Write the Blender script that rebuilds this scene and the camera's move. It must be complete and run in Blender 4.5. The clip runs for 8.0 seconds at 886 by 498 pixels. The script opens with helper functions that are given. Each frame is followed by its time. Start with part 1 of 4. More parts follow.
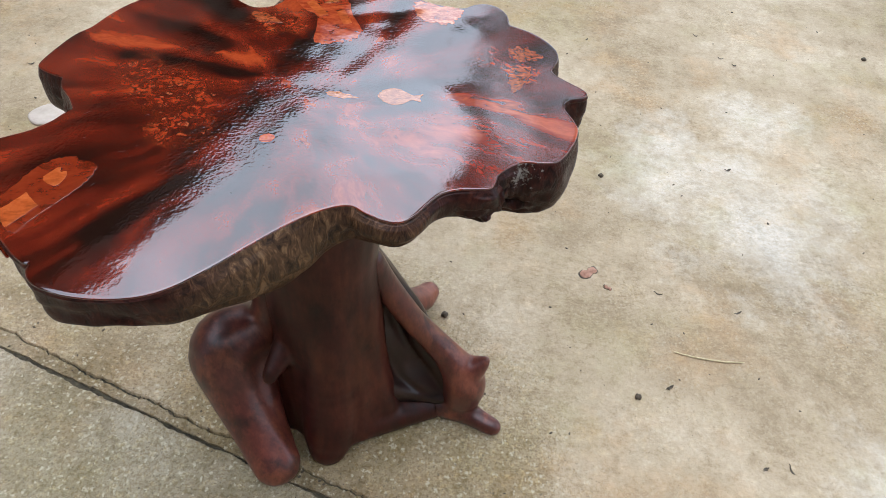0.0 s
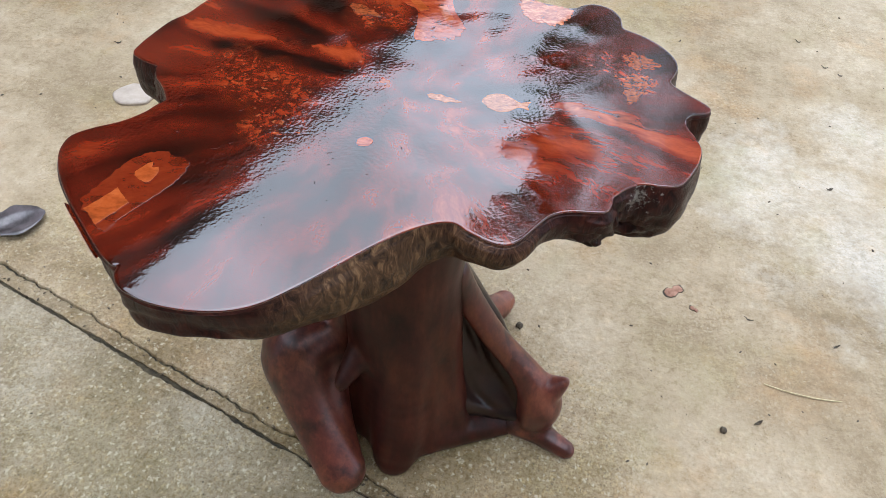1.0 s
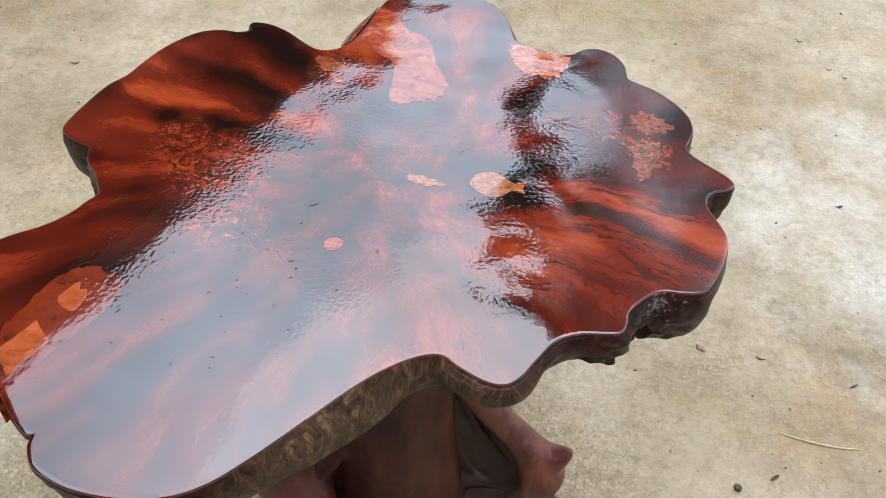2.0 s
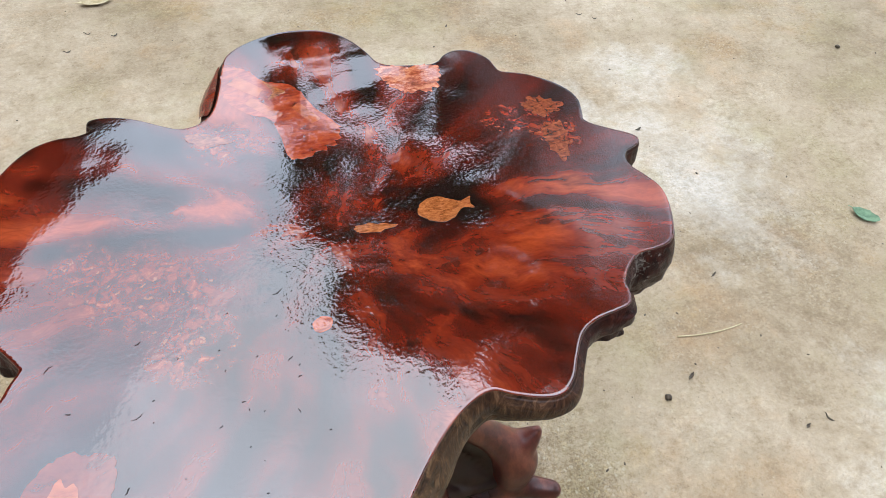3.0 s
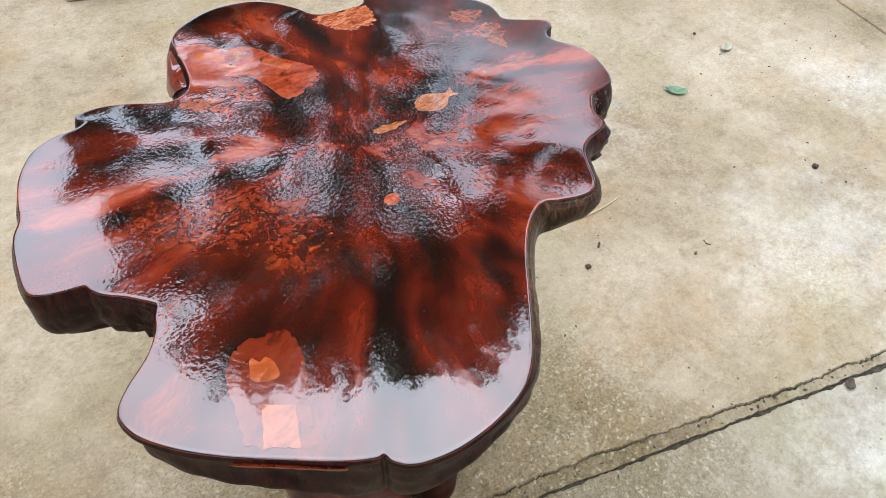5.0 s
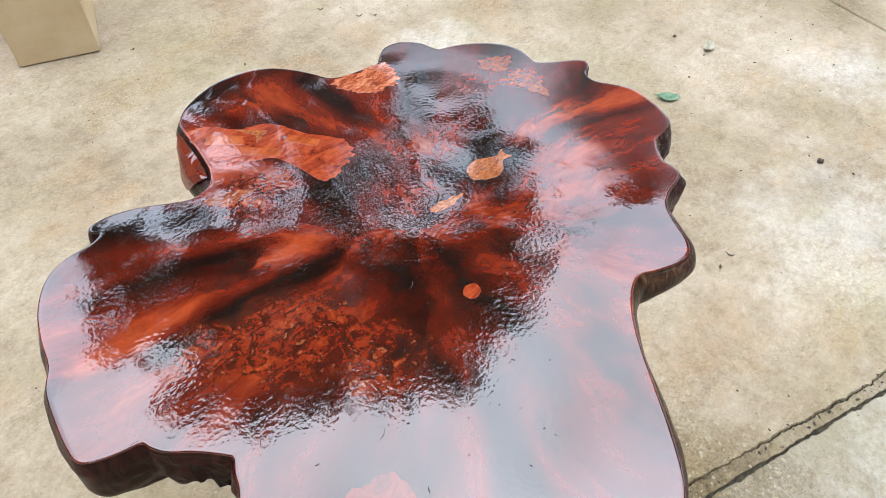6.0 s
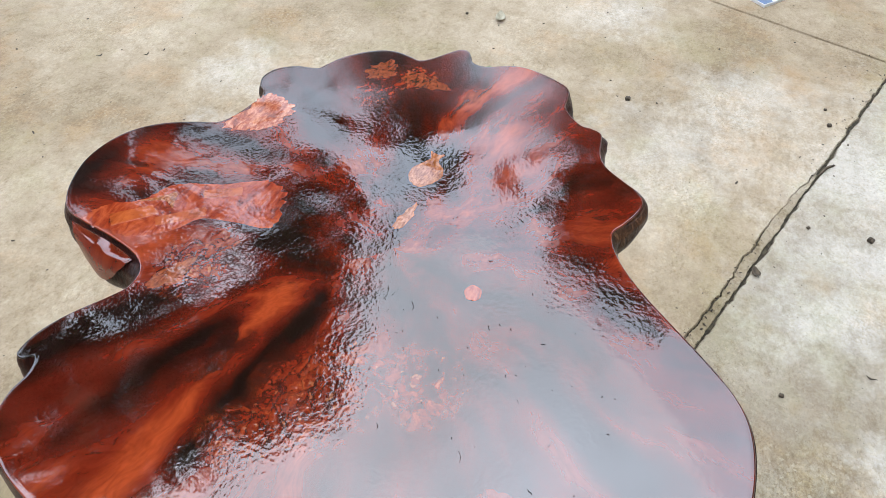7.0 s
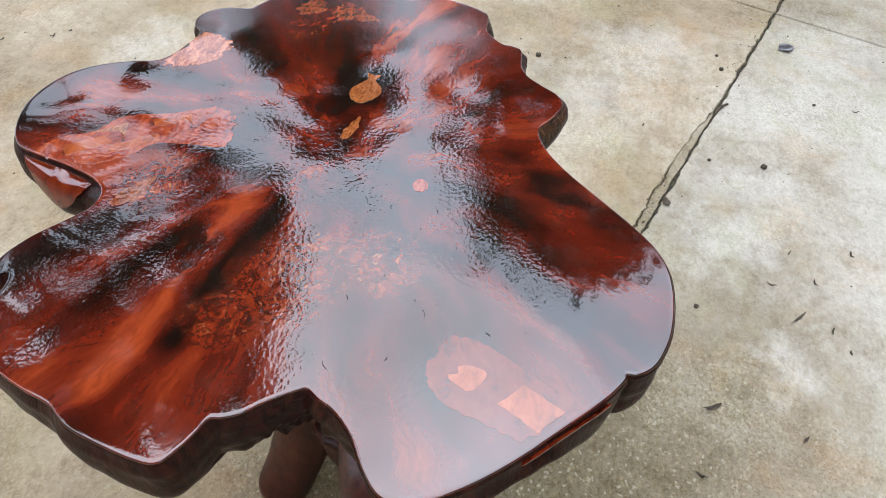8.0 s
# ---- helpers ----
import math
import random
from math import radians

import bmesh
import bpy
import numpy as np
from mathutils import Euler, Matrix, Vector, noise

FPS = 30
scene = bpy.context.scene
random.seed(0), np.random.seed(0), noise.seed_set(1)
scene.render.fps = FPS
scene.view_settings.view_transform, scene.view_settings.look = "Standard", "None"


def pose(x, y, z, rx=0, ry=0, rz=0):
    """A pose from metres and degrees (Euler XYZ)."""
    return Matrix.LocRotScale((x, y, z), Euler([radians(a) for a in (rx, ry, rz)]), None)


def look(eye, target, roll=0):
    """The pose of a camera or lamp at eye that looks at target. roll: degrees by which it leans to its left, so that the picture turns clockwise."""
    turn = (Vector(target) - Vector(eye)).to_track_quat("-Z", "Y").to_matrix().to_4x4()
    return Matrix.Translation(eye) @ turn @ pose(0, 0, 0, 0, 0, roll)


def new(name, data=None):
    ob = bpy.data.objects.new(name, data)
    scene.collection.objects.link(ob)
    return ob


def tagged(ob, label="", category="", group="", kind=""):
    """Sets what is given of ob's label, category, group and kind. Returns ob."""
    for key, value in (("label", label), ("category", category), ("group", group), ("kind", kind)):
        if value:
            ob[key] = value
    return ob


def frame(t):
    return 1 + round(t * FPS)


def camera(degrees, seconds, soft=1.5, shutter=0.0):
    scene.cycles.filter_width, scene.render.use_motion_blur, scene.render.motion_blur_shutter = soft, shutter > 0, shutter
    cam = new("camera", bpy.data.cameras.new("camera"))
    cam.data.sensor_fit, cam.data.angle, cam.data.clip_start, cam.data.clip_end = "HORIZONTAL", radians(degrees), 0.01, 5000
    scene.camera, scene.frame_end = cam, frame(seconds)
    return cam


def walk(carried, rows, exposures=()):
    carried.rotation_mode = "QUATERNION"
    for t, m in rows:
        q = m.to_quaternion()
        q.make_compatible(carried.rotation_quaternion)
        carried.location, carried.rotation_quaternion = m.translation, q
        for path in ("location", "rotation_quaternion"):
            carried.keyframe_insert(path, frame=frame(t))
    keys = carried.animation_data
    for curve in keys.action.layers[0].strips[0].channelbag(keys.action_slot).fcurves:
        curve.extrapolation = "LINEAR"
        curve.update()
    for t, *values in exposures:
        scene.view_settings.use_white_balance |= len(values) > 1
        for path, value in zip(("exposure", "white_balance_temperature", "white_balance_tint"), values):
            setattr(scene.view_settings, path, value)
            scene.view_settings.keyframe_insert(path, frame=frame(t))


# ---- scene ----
cam = camera(65.5, 8.0, soft=0.65)
PATH = [
    (0, (0.01, 0.12, 1.316), (-0.018, 1.453, -0.174), 4.9),
    (0.5, (-0.018, 0.099, 1.317), (-0.058, 1.44, -0.166), 6.4),
    (0.8, (-0.032, 0.141, 1.295), (-0.137, 1.430, -0.230), 5.6),
    (1, (-0.052, 0.181, 1.289), (-0.231, 1.471, -0.228), 3.6),
    (1.2, (-0.056, 0.241, 1.303), (-0.303, 1.512, -0.222), 2.6),
    (2.3, (-0.118, 0.386, 1.284), (-0.115, 1.643, -0.272), 3.1),
    (2.5, (-0.17, 0.402, 1.286), (-0.03, 1.655, -0.266), 2.8),
    (3, (-0.256, 0.413, 1.287), (0.181, 1.628, -0.24), 3.3),
    (3.5, (-0.299, 0.363, 1.289), (0.266, 1.569, -0.204), 3.7),
    (4, (-0.361, 0.247, 1.292), (0.235, 1.397, -0.232), 5.2),
    (4.5, (-0.456, 0.261, 1.288), (0.287, 1.359, -0.209), 4.6),
    (4.7, (-0.507, 0.288, 1.294), (0.315, 1.322, -0.208), 4.4),
    (5.8, (-0.588, 0.463, 1.283), (0.353, 1.41, -0.207), 0.5),
    (6, (-0.564, 0.504, 1.286), (0.398, 1.441, -0.196), -0.5),
    (6.5, (-0.569, 0.578, 1.294), (0.499, 1.342, -0.215), 2.7),
    (6.8, (-0.618, 0.631, 1.290), (0.590, 1.247, -0.180), -0.1),
    (7, (-0.647, 0.656, 1.289), (0.603, 1.142, -0.195), 0.6),
    (7.2, (-0.659, 0.676, 1.285), (0.619, 1.012, -0.215), 2.4),
    (7.5, (-0.697, 0.677, 1.275), (0.604, 0.964, -0.218), 3.3),
    (8, (-0.775, 0.642, 1.274), (0.523, 0.911, -0.223), 3.1),
]
walk(cam, [(t, look(eye, target, roll)) for t, eye, target, roll in PATH],
     exposures=[(0.0, 0.0), (3.0, 0.0), (6.2, 0.18), (6.5, 0.16), (7, -0.05), (8.0, -0.14)])

# ---- world, sun and light: an overcast sky, partly shut out by a house and trees ----
world = bpy.data.worlds.new("overcast_sky")
scene.world = world
world.use_nodes = True
wn, wl = world.node_tree.nodes, world.node_tree.links
sky = wn.new("ShaderNodeTexSky")
sky.sky_type, sky.sun_disc = "NISHITA", False
sky.sun_elevation, sky.sun_rotation = radians(72), radians(20)
sky.air_density, sky.dust_density, sky.ozone_density = 1.0, 4.0, 1.0
veil = wn.new("ShaderNodeMix")
veil.data_type = "RGBA"
veil.inputs["Factor"].default_value = 0.8
veil.inputs["B"].default_value = (34.0, 39.0, 47.0, 1)
wl.new(sky.outputs["Color"], veil.inputs["A"])
# thin cloud: brighter and greyer drifts over the whole sky
drift = wn.new("ShaderNodeTexNoise")
drift.inputs["Scale"].default_value, drift.inputs["Detail"].default_value, drift.inputs["Roughness"].default_value = 2.6, 5.0, 0.55
wl.new(wn.new("ShaderNodeTexCoord").outputs["Generated"], drift.inputs["Vector"])
span = wn.new("ShaderNodeMapRange")
span.inputs["From Min"].default_value, span.inputs["From Max"].default_value = 0.32, 0.68
span.inputs["To Min"].default_value, span.inputs["To Max"].default_value = 0.72, 1.28
wl.new(drift.outputs["Fac"], span.inputs["Value"])
cloud = wn.new("ShaderNodeVectorMath")
cloud.operation = "SCALE"
wl.new(veil.outputs["Result"], cloud.inputs[0])
wl.new(span.outputs["Result"], cloud.inputs["Scale"])
# an overcast sky is brightest overhead
height = wn.new("ShaderNodeSeparateXYZ")
wl.new(wn.new("ShaderNodeTexCoord").outputs["Generated"], height.inputs[0])
rise = wn.new("ShaderNodeMapRange")
rise.inputs["From Min"].default_value, rise.inputs["From Max"].default_value = 0.35, 1.0
rise.inputs["To Min"].default_value, rise.inputs["To Max"].default_value = 0.78, 1.14
wl.new(height.outputs["Z"], rise.inputs["Value"])
dome = wn.new("ShaderNodeVectorMath")
dome.operation = "SCALE"
wl.new(cloud.outputs["Vector"], dome.inputs[0])
wl.new(rise.outputs["Result"], dome.inputs["Scale"])
wl.new(dome.outputs["Vector"], wn["Background"].inputs["Color"])
wn["Background"].inputs["Strength"].default_value = 0.1
lamp = bpy.data.lights.new("veiled_sun", "SUN")
lamp.energy, lamp.angle, lamp.color = 0.6, radians(60), (1.0, 0.95, 0.88)
sun = new("veiled_sun", lamp)
sun.matrix_world = look((math.sin(radians(20)) * 3.09, math.cos(radians(20)) * 3.09, 9.51), (0, 0, 0))


# ---- materials ----
class Mat:
    """A node material with short helpers."""

    def __init__(self, name):
        self.m = bpy.data.materials.new(name)
        self.m.use_nodes = True
        self.n, self.l = self.m.node_tree.nodes, self.m.node_tree.links
        self.b = self.n["Principled BSDF"]
        self.pos = self.n.new("ShaderNodeTexCoord").outputs["Object"]

    def set(self, node, name, v):
        if v is None:
            return
        if hasattr(v, "is_linked"):
            self.l.new(v, node.inputs[name])
        else:
            node.inputs[name].default_value = v

    def noise(self, scale, detail=4, rough=0.55, vec=None, distort=0.0, color=False):
        t = self.n.new("ShaderNodeTexNoise")
        self.set(t, "Vector", vec or self.pos)
        self.set(t, "Scale", scale), self.set(t, "Detail", detail), self.set(t, "Roughness", rough), self.set(t, "Distortion", distort)
        return t.outputs["Color" if color else "Fac"]

    def voronoi(self, scale, vec=None, feature="F1"):
        t = self.n.new("ShaderNodeTexVoronoi")
        t.feature = feature
        self.set(t, "Vector", vec or self.pos), self.set(t, "Scale", scale)
        return t.outputs["Distance"]

    def ramp(self, fac, *stops):
        r = self.n.new("ShaderNodeValToRGB")
        self.set(r, "Fac", fac)
        e = r.color_ramp.elements
        while len(e) < len(stops):
            e.new(0.5)
        for k, (p, c) in zip(e, stops):
            k.position = p
            k.color = (c, c, c, 1) if not hasattr(c, "__len__") else (*c, 1)
        return r.outputs["Color"]

    def mix(self, fac, a, b, how="MIX"):
        x = self.n.new("ShaderNodeMix")
        x.data_type, x.blend_type = "RGBA", how
        for k, v in (("Factor", fac), ("A", a), ("B", b)):
            if isinstance(v, tuple) and len(v) == 3:
                v = (*v, 1)
            self.set(x, k, v)
        return x.outputs["Result"]

    def math(self, how, a, b=0.0, c=0.0):
        x = self.n.new("ShaderNodeMath")
        x.operation = how
        for i, v in enumerate((a, b, c)):
            if hasattr(v, "is_linked"):
                self.l.new(v, x.inputs[i])
            else:
                x.inputs[i].default_value = v
        return x.outputs[0]

    def vec(self, how, a, b=None, scale=None):
        x = self.n.new("ShaderNodeVectorMath")
        x.operation = how
        for i, v in enumerate((a, b)):
            if v is None:
                continue
            if hasattr(v, "is_linked"):
                self.l.new(v, x.inputs[i])
            else:
                x.inputs[i].default_value = v
        if scale is not None:
            self.set(x, "Scale", scale)
        return x.outputs["Value" if how in ("LENGTH", "DISTANCE", "DOT_PRODUCT") else "Vector"]

    def xyz(self, x, y, z):
        c = self.n.new("ShaderNodeCombineXYZ")
        for k, v in (("X", x), ("Y", y), ("Z", z)):
            self.set(c, k, v)
        return c.outputs[0]

    def split(self, v):
        s = self.n.new("ShaderNodeSeparateXYZ")
        self.l.new(v, s.inputs[0])
        return s.outputs

    def bump(self, height, dist, strength=1.0, normal=None):
        b = self.n.new("ShaderNodeBump")
        self.set(b, "Height", height), self.set(b, "Distance", dist), self.set(b, "Strength", strength)
        if normal is not None:
            self.l.new(normal, b.inputs["Normal"])
        return b.outputs["Normal"]

    def random(self):
        return self.n.new("ShaderNodeObjectInfo").outputs["Random"]

    def island(self):
        return self.n.new("ShaderNodeNewGeometry").outputs["Random Per Island"]

    def done(self, color, rough=0.5, normal=None, coat=0.0, coat_rough=0.03, coat_ior=1.5, metal=0.0, spec=0.5, coat_normal=None):
        if isinstance(color, tuple) and len(color) == 3:
            color = (*color, 1)
        self.set(self.b, "Base Color", color), self.set(self.b, "Roughness", rough), self.set(self.b, "Metallic", metal)
        self.set(self.b, "Coat Weight", coat), self.set(self.b, "Coat Roughness", coat_rough), self.set(self.b, "Coat IOR", coat_ior)
        self.set(self.b, "Specular IOR Level", spec)
        if normal is not None:
            self.l.new(normal, self.b.inputs["Normal"])
        if coat_normal is not None:
            self.l.new(coat_normal, self.b.inputs["Coat Normal"])
        return self.m


HEART = (-0.20, 0.88)      # the pith from which the grain of the slab spreads
TOP = 0.7474               # height of the table's face at the heart
LEAN_X, LEAN_Y = 0.030, -0.043   # the face leans: it falls away to the north-west
COAT_IOR = 1.93


def lacquer(m):
    """The brushed thick varnish: orange peel and slow swell, as a normal for the coat."""
    thick = m.math("SUBTRACT", 1.15, m.math("MULTIPLY", m.vec("DISTANCE", m.vec("MULTIPLY", m.pos, (1, 1, 0)), (-0.22, 0.92, 0)), 3.2))
    thick = m.math("ADD", thick, m.math("MULTIPLY", m.math("SUBTRACT", m.noise(9, 3, 0.6), 0.5), 2.0))
    peel = m.math("MULTIPLY", m.noise(215, 1, 0.5), m.ramp(thick, (0.0, 0.20), (0.9, 1.2)))
    swell = m.noise(30, 2, 0.5)
    n = m.bump(swell, 0.00011, 1.0)
    return m.bump(peel, 0.00014, 1.0, n)


# light (+) and dark (-) streaks in the slab, lobe by lobe: from, to, half width, strength
WEST_STREAKS = ((-0.545, 0.999, -0.298, 0.961, 0.022, 0.20), (-0.486, 0.957, -0.296, 0.924, 0.013, -0.22), (-0.504, 1.115, -0.334, 1.017, 0.022, 0.10), (-0.504, 1.066, -0.349, 0.997, 0.017, -0.11), (-0.452, 1.157, -0.338, 1.072, 0.020, -0.14), (-0.431, 0.914, -0.591, 0.939, 0.026, 0.06), (-0.504, 1.039, -0.556, 1.073, 0.034, 0.05))
FRONT_STREAKS = ((-0.216, 0.685, -0.321, 0.564, 0.050, 0.04), (-0.310, 0.700, -0.375, 0.590, 0.013, -0.16), (-0.305, 0.744, -0.410, 0.600, 0.018, 0.06), (-0.162, 0.698, -0.202, 0.639, 0.022, -0.10), (-0.336, 0.700, -0.314, 0.818, 0.014, -0.13), (-0.380, 0.721, -0.500, 0.590, 0.030, 0.04), (-0.360, 0.783, -0.471, 0.743, 0.024, 0.05), (-0.400, 0.620, -0.440, 0.570, 0.012, -0.08),
                 (-0.502, 0.759, -0.542, 0.703, 0.035, 0.06), (-0.536, 0.672, -0.440, 0.585, 0.050, 0.10), (-0.492, 0.795, -0.552, 0.713, 0.040, 0.06), (-0.055, 0.697, -0.081, 0.799, 0.022, 0.04), (-0.117, 0.754, -0.151, 0.730, 0.008, 0.05))
EAST_STREAKS = ((-0.030, 0.906, 0.061, 0.891, 0.018, 0.11), (0.061, 0.891, 0.157, 0.847, 0.022, 0.16), (0.066, 0.855, 0.146, 0.815, 0.012, -0.14), (-0.091, 0.849, -0.003, 0.863, 0.034, 0.07), (-0.065, 0.801, -0.024, 0.777, 0.030, 0.05), (-0.104, 0.892, -0.059, 0.894, 0.030, -0.28))
NORTH_STREAKS = ((-0.178, 1.223, -0.113, 0.967, 0.032, 0.13), (-0.112, 1.210, -0.118, 1.018, 0.016, -0.17), (-0.203, 1.224, -0.260, 1.243, 0.045, 0.12), (-0.121, 1.265, -0.233, 1.289, 0.012, -0.08), (-0.297, 1.092, -0.237, 0.994, 0.020, -0.14))
STREAKS = WEST_STREAKS + FRONT_STREAKS + EAST_STREAKS + NORTH_STREAKS


def dulled(m):
    """How rough the varnish is: glossy over the heart, hazy where it lies thin on the east lobe."""
    x = m.math("ADD", m.split(m.pos)[0], m.math("MULTIPLY", m.math("SUBTRACT", m.noise(11, 3, 0.5), 0.5), 0.10))
    return m.ramp(m.math("MULTIPLY_ADD", x, 4.0, 0.3), (0.15, 0.042), (0.55, 0.16))


def wood_face():
    m = Mat("lacquered_heartwood")
    warp = m.vec("SCALE", m.vec("SUBTRACT", m.noise(5, 4, 0.6, color=True), (0.5, 0.5, 0.5)), scale=0.09)
    p = m.vec("ADD", m.pos, warp)
    v = m.vec("MULTIPLY", m.vec("SUBTRACT", p, (HEART[0], HEART[1], 0)), (1, 1, 0))
    r = m.vec("LENGTH", v)
    d = m.vec("SCALE", v, scale=m.math("DIVIDE", 1.0, m.math("SQRT", m.math("ADD", m.math("MULTIPLY", r, r), 0.020))))
    ray = m.vec("ADD", d, m.xyz(0.0, 0.0, m.math("MULTIPLY", r, 0.6)))
    broad = m.noise(3.2, 3, 0.5, ray)
    fine = m.noise(17, 4, 0.55, ray)
    hair = m.noise(95, 4, 0.72, ray)
    figure = m.noise(8, 6, 0.62, p, 0.5)
    tone = m.math("ADD", m.math("MULTIPLY", broad, 0.70), m.math("ADD", m.math("MULTIPLY", fine, 0.26), m.math("MULTIPLY", figure, 0.11)))
    # broad streaks of pale sapwood and black heart that run out along the lobes
    flat = m.vec("MULTIPLY", m.vec("ADD", m.pos, m.vec("SCALE", warp, scale=0.4)), (1, 1, 0))
    for x0, y0, x1, y1, wide, gain in STREAKS:
        ab = Vector((x1 - x0, y1 - y0, 0))
        ap = m.vec("SUBTRACT", flat, (x0, y0, 0))
        k = m.math("MULTIPLY", m.vec("DOT_PRODUCT", ap, tuple(ab)), 1.0 / ab.length_squared)
        k = m.math("MINIMUM", m.math("MAXIMUM", k, 0.0), 1.0)
        off = m.vec("LENGTH", m.vec("SUBTRACT", ap, m.vec("SCALE", tuple(ab), scale=k)))
        k = m.math("MAXIMUM", m.math("SUBTRACT", 1.0, m.math("MULTIPLY", off, 0.5 / wide)), 0.0)
        k = m.math("MULTIPLY", k, m.math("MULTIPLY_ADD", k, 0.7, 0.3))
        tone = m.math("MULTIPLY_ADD", k, gain, tone)
    red = m.ramp(tone, (0.42, (0.010, 0.0035, 0.0025)), (0.50, (0.040, 0.005, 0.0025)), (0.57, (0.092, 0.0088, 0.0038)), (0.64, (0.158, 0.0165, 0.0056)), (0.73, (0.31, 0.045, 0.012)))
    red = m.mix(m.ramp(hair, (0.40, 0.0), (0.60, 0.30)), red, m.mix(1.0, red, (0.42, 0.33, 0.28), "MULTIPLY"))
    # growth lines that follow the figure
    line = m.ramp(m.math("SINE", m.math("MULTIPLY", m.math("ADD", broad, m.math("MULTIPLY", m.noise(9, 2, 0.5, p, 0.6), 0.4)), 210.0)), (0.2, 0.0), (0.95, 0.22))
    red = m.mix(m.math("MULTIPLY", line, m.ramp(m.noise(9, 4, 0.65), (0.42, 0.0), (0.60, 1.0))), red, m.mix(1.0, red, (0.30, 0.22, 0.22), "MULTIPLY"))
    # burl fields: broken, ridged flakes with black gaps and pale crumbs
    torn = m.vec("ADD", p, m.vec("SCALE", m.vec("SUBTRACT", m.noise(24, 5, 0.65, color=True), (0.5, 0.5, 0.5)), scale=0.045))
    cell = m.n.new("ShaderNodeTexVoronoi")
    m.set(cell, "Vector", torn), m.set(cell, "Scale", 70.0)
    gap = m.voronoi(70.0, torn, "DISTANCE_TO_EDGE")
    flake = m.split(cell.outputs["Color"])[0]
    ridge = m.noise(70, 5, 0.65, torn, 0.8)
    curl = m.math("ADD", m.math("MULTIPLY", flake, 0.12), m.math("ADD", m.math("MULTIPLY", ridge, 0.75), m.math("MULTIPLY", m.noise(14, 4, 0.6, p, 0.6), 0.30)))
    burl = m.ramp(curl, (0.36, (0.010, 0.003, 0.002)), (0.48, (0.045, 0.006, 0.003)), (0.58, (0.130, 0.013, 0.0045)), (0.68, (0.225, 0.030, 0.008)), (0.80, (0.36, 0.085, 0.024)))
    burl = m.mix(m.ramp(gap, (0.01, 0.45), (0.12, 0.0)), burl, (0.012, 0.004, 0.003))
    burl = m.mix(m.ramp(m.voronoi(85, torn), (0.12, 0.5), (0.22, 0.0)), burl, (0.36, 0.13, 0.05))
    mask = None
    for x, y, s in ((-0.405, 0.882, 0.068), (-0.446, 0.915, 0.045), (-0.364, 0.866, 0.050), (-0.350, 0.793, 0.050), (0.053, 1.023, 0.045), (0.083, 0.980, 0.040), (-0.298, 1.083, 0.050)):
        k = m.math("MULTIPLY", m.vec("DISTANCE", m.vec("MULTIPLY", p, (1, 1, 0)), (x, y, 0)), 1.0 / s)
        k = m.math("SUBTRACT", 1.25, k)
        mask = k if mask is None else m.math("MAXIMUM", mask, k)
    mask = m.ramp(m.math("ADD", mask, m.math("MULTIPLY", m.math("SUBTRACT", m.noise(16, 4, 0.6), 0.5), 1.2)), (0.15, 0.0), (0.6, 0.92))
    red = m.mix(mask, red, burl)
    # dark hollow veins and a few hairline checks
    vein = m.ramp(m.noise(6.5, 4, 0.6, ray), (0.33, 0.85), (0.42, 0.0))
    red = m.mix(vein, red, (0.010, 0.004, 0.003))
    fleck = m.ramp(m.math("ADD", m.voronoi(38, p), m.math("MULTIPLY", figure, 0.8)), (0.36, 0.7), (0.43, 0.0))
    red = m.mix(m.math("MULTIPLY", m.math("MULTIPLY", fleck, mask), 0.5), red, (0.30, 0.075, 0.02))
    rough = m.math("MULTIPLY_ADD", fine, 0.2, 0.42)
    return m.done(red, rough, m.bump(hair, 0.0002, 0.4), 1.0, dulled(m), COAT_IOR, spec=0.0, coat_normal=lacquer(m))


def inlay_wood(name, c1, c2, scale=1.0):
    m = Mat(name)
    g = m.noise(30 * scale, 5, 0.7, m.vec("MULTIPLY", m.pos, (1.0, 2.2, 1.0)), 1.0)
    f = m.noise(160 * scale, 3, 0.6)
    c = m.ramp(m.math("ADD", m.math("MULTIPLY", g, 0.75), m.math("MULTIPLY", f, 0.25)), (0.36, tuple(v * 0.5 for v in c1)), (0.47, c1), (0.62, c2))
    return m.done(c, 0.5, None, 1.0, dulled(m), COAT_IOR, spec=0.0, coat_normal=lacquer(m))


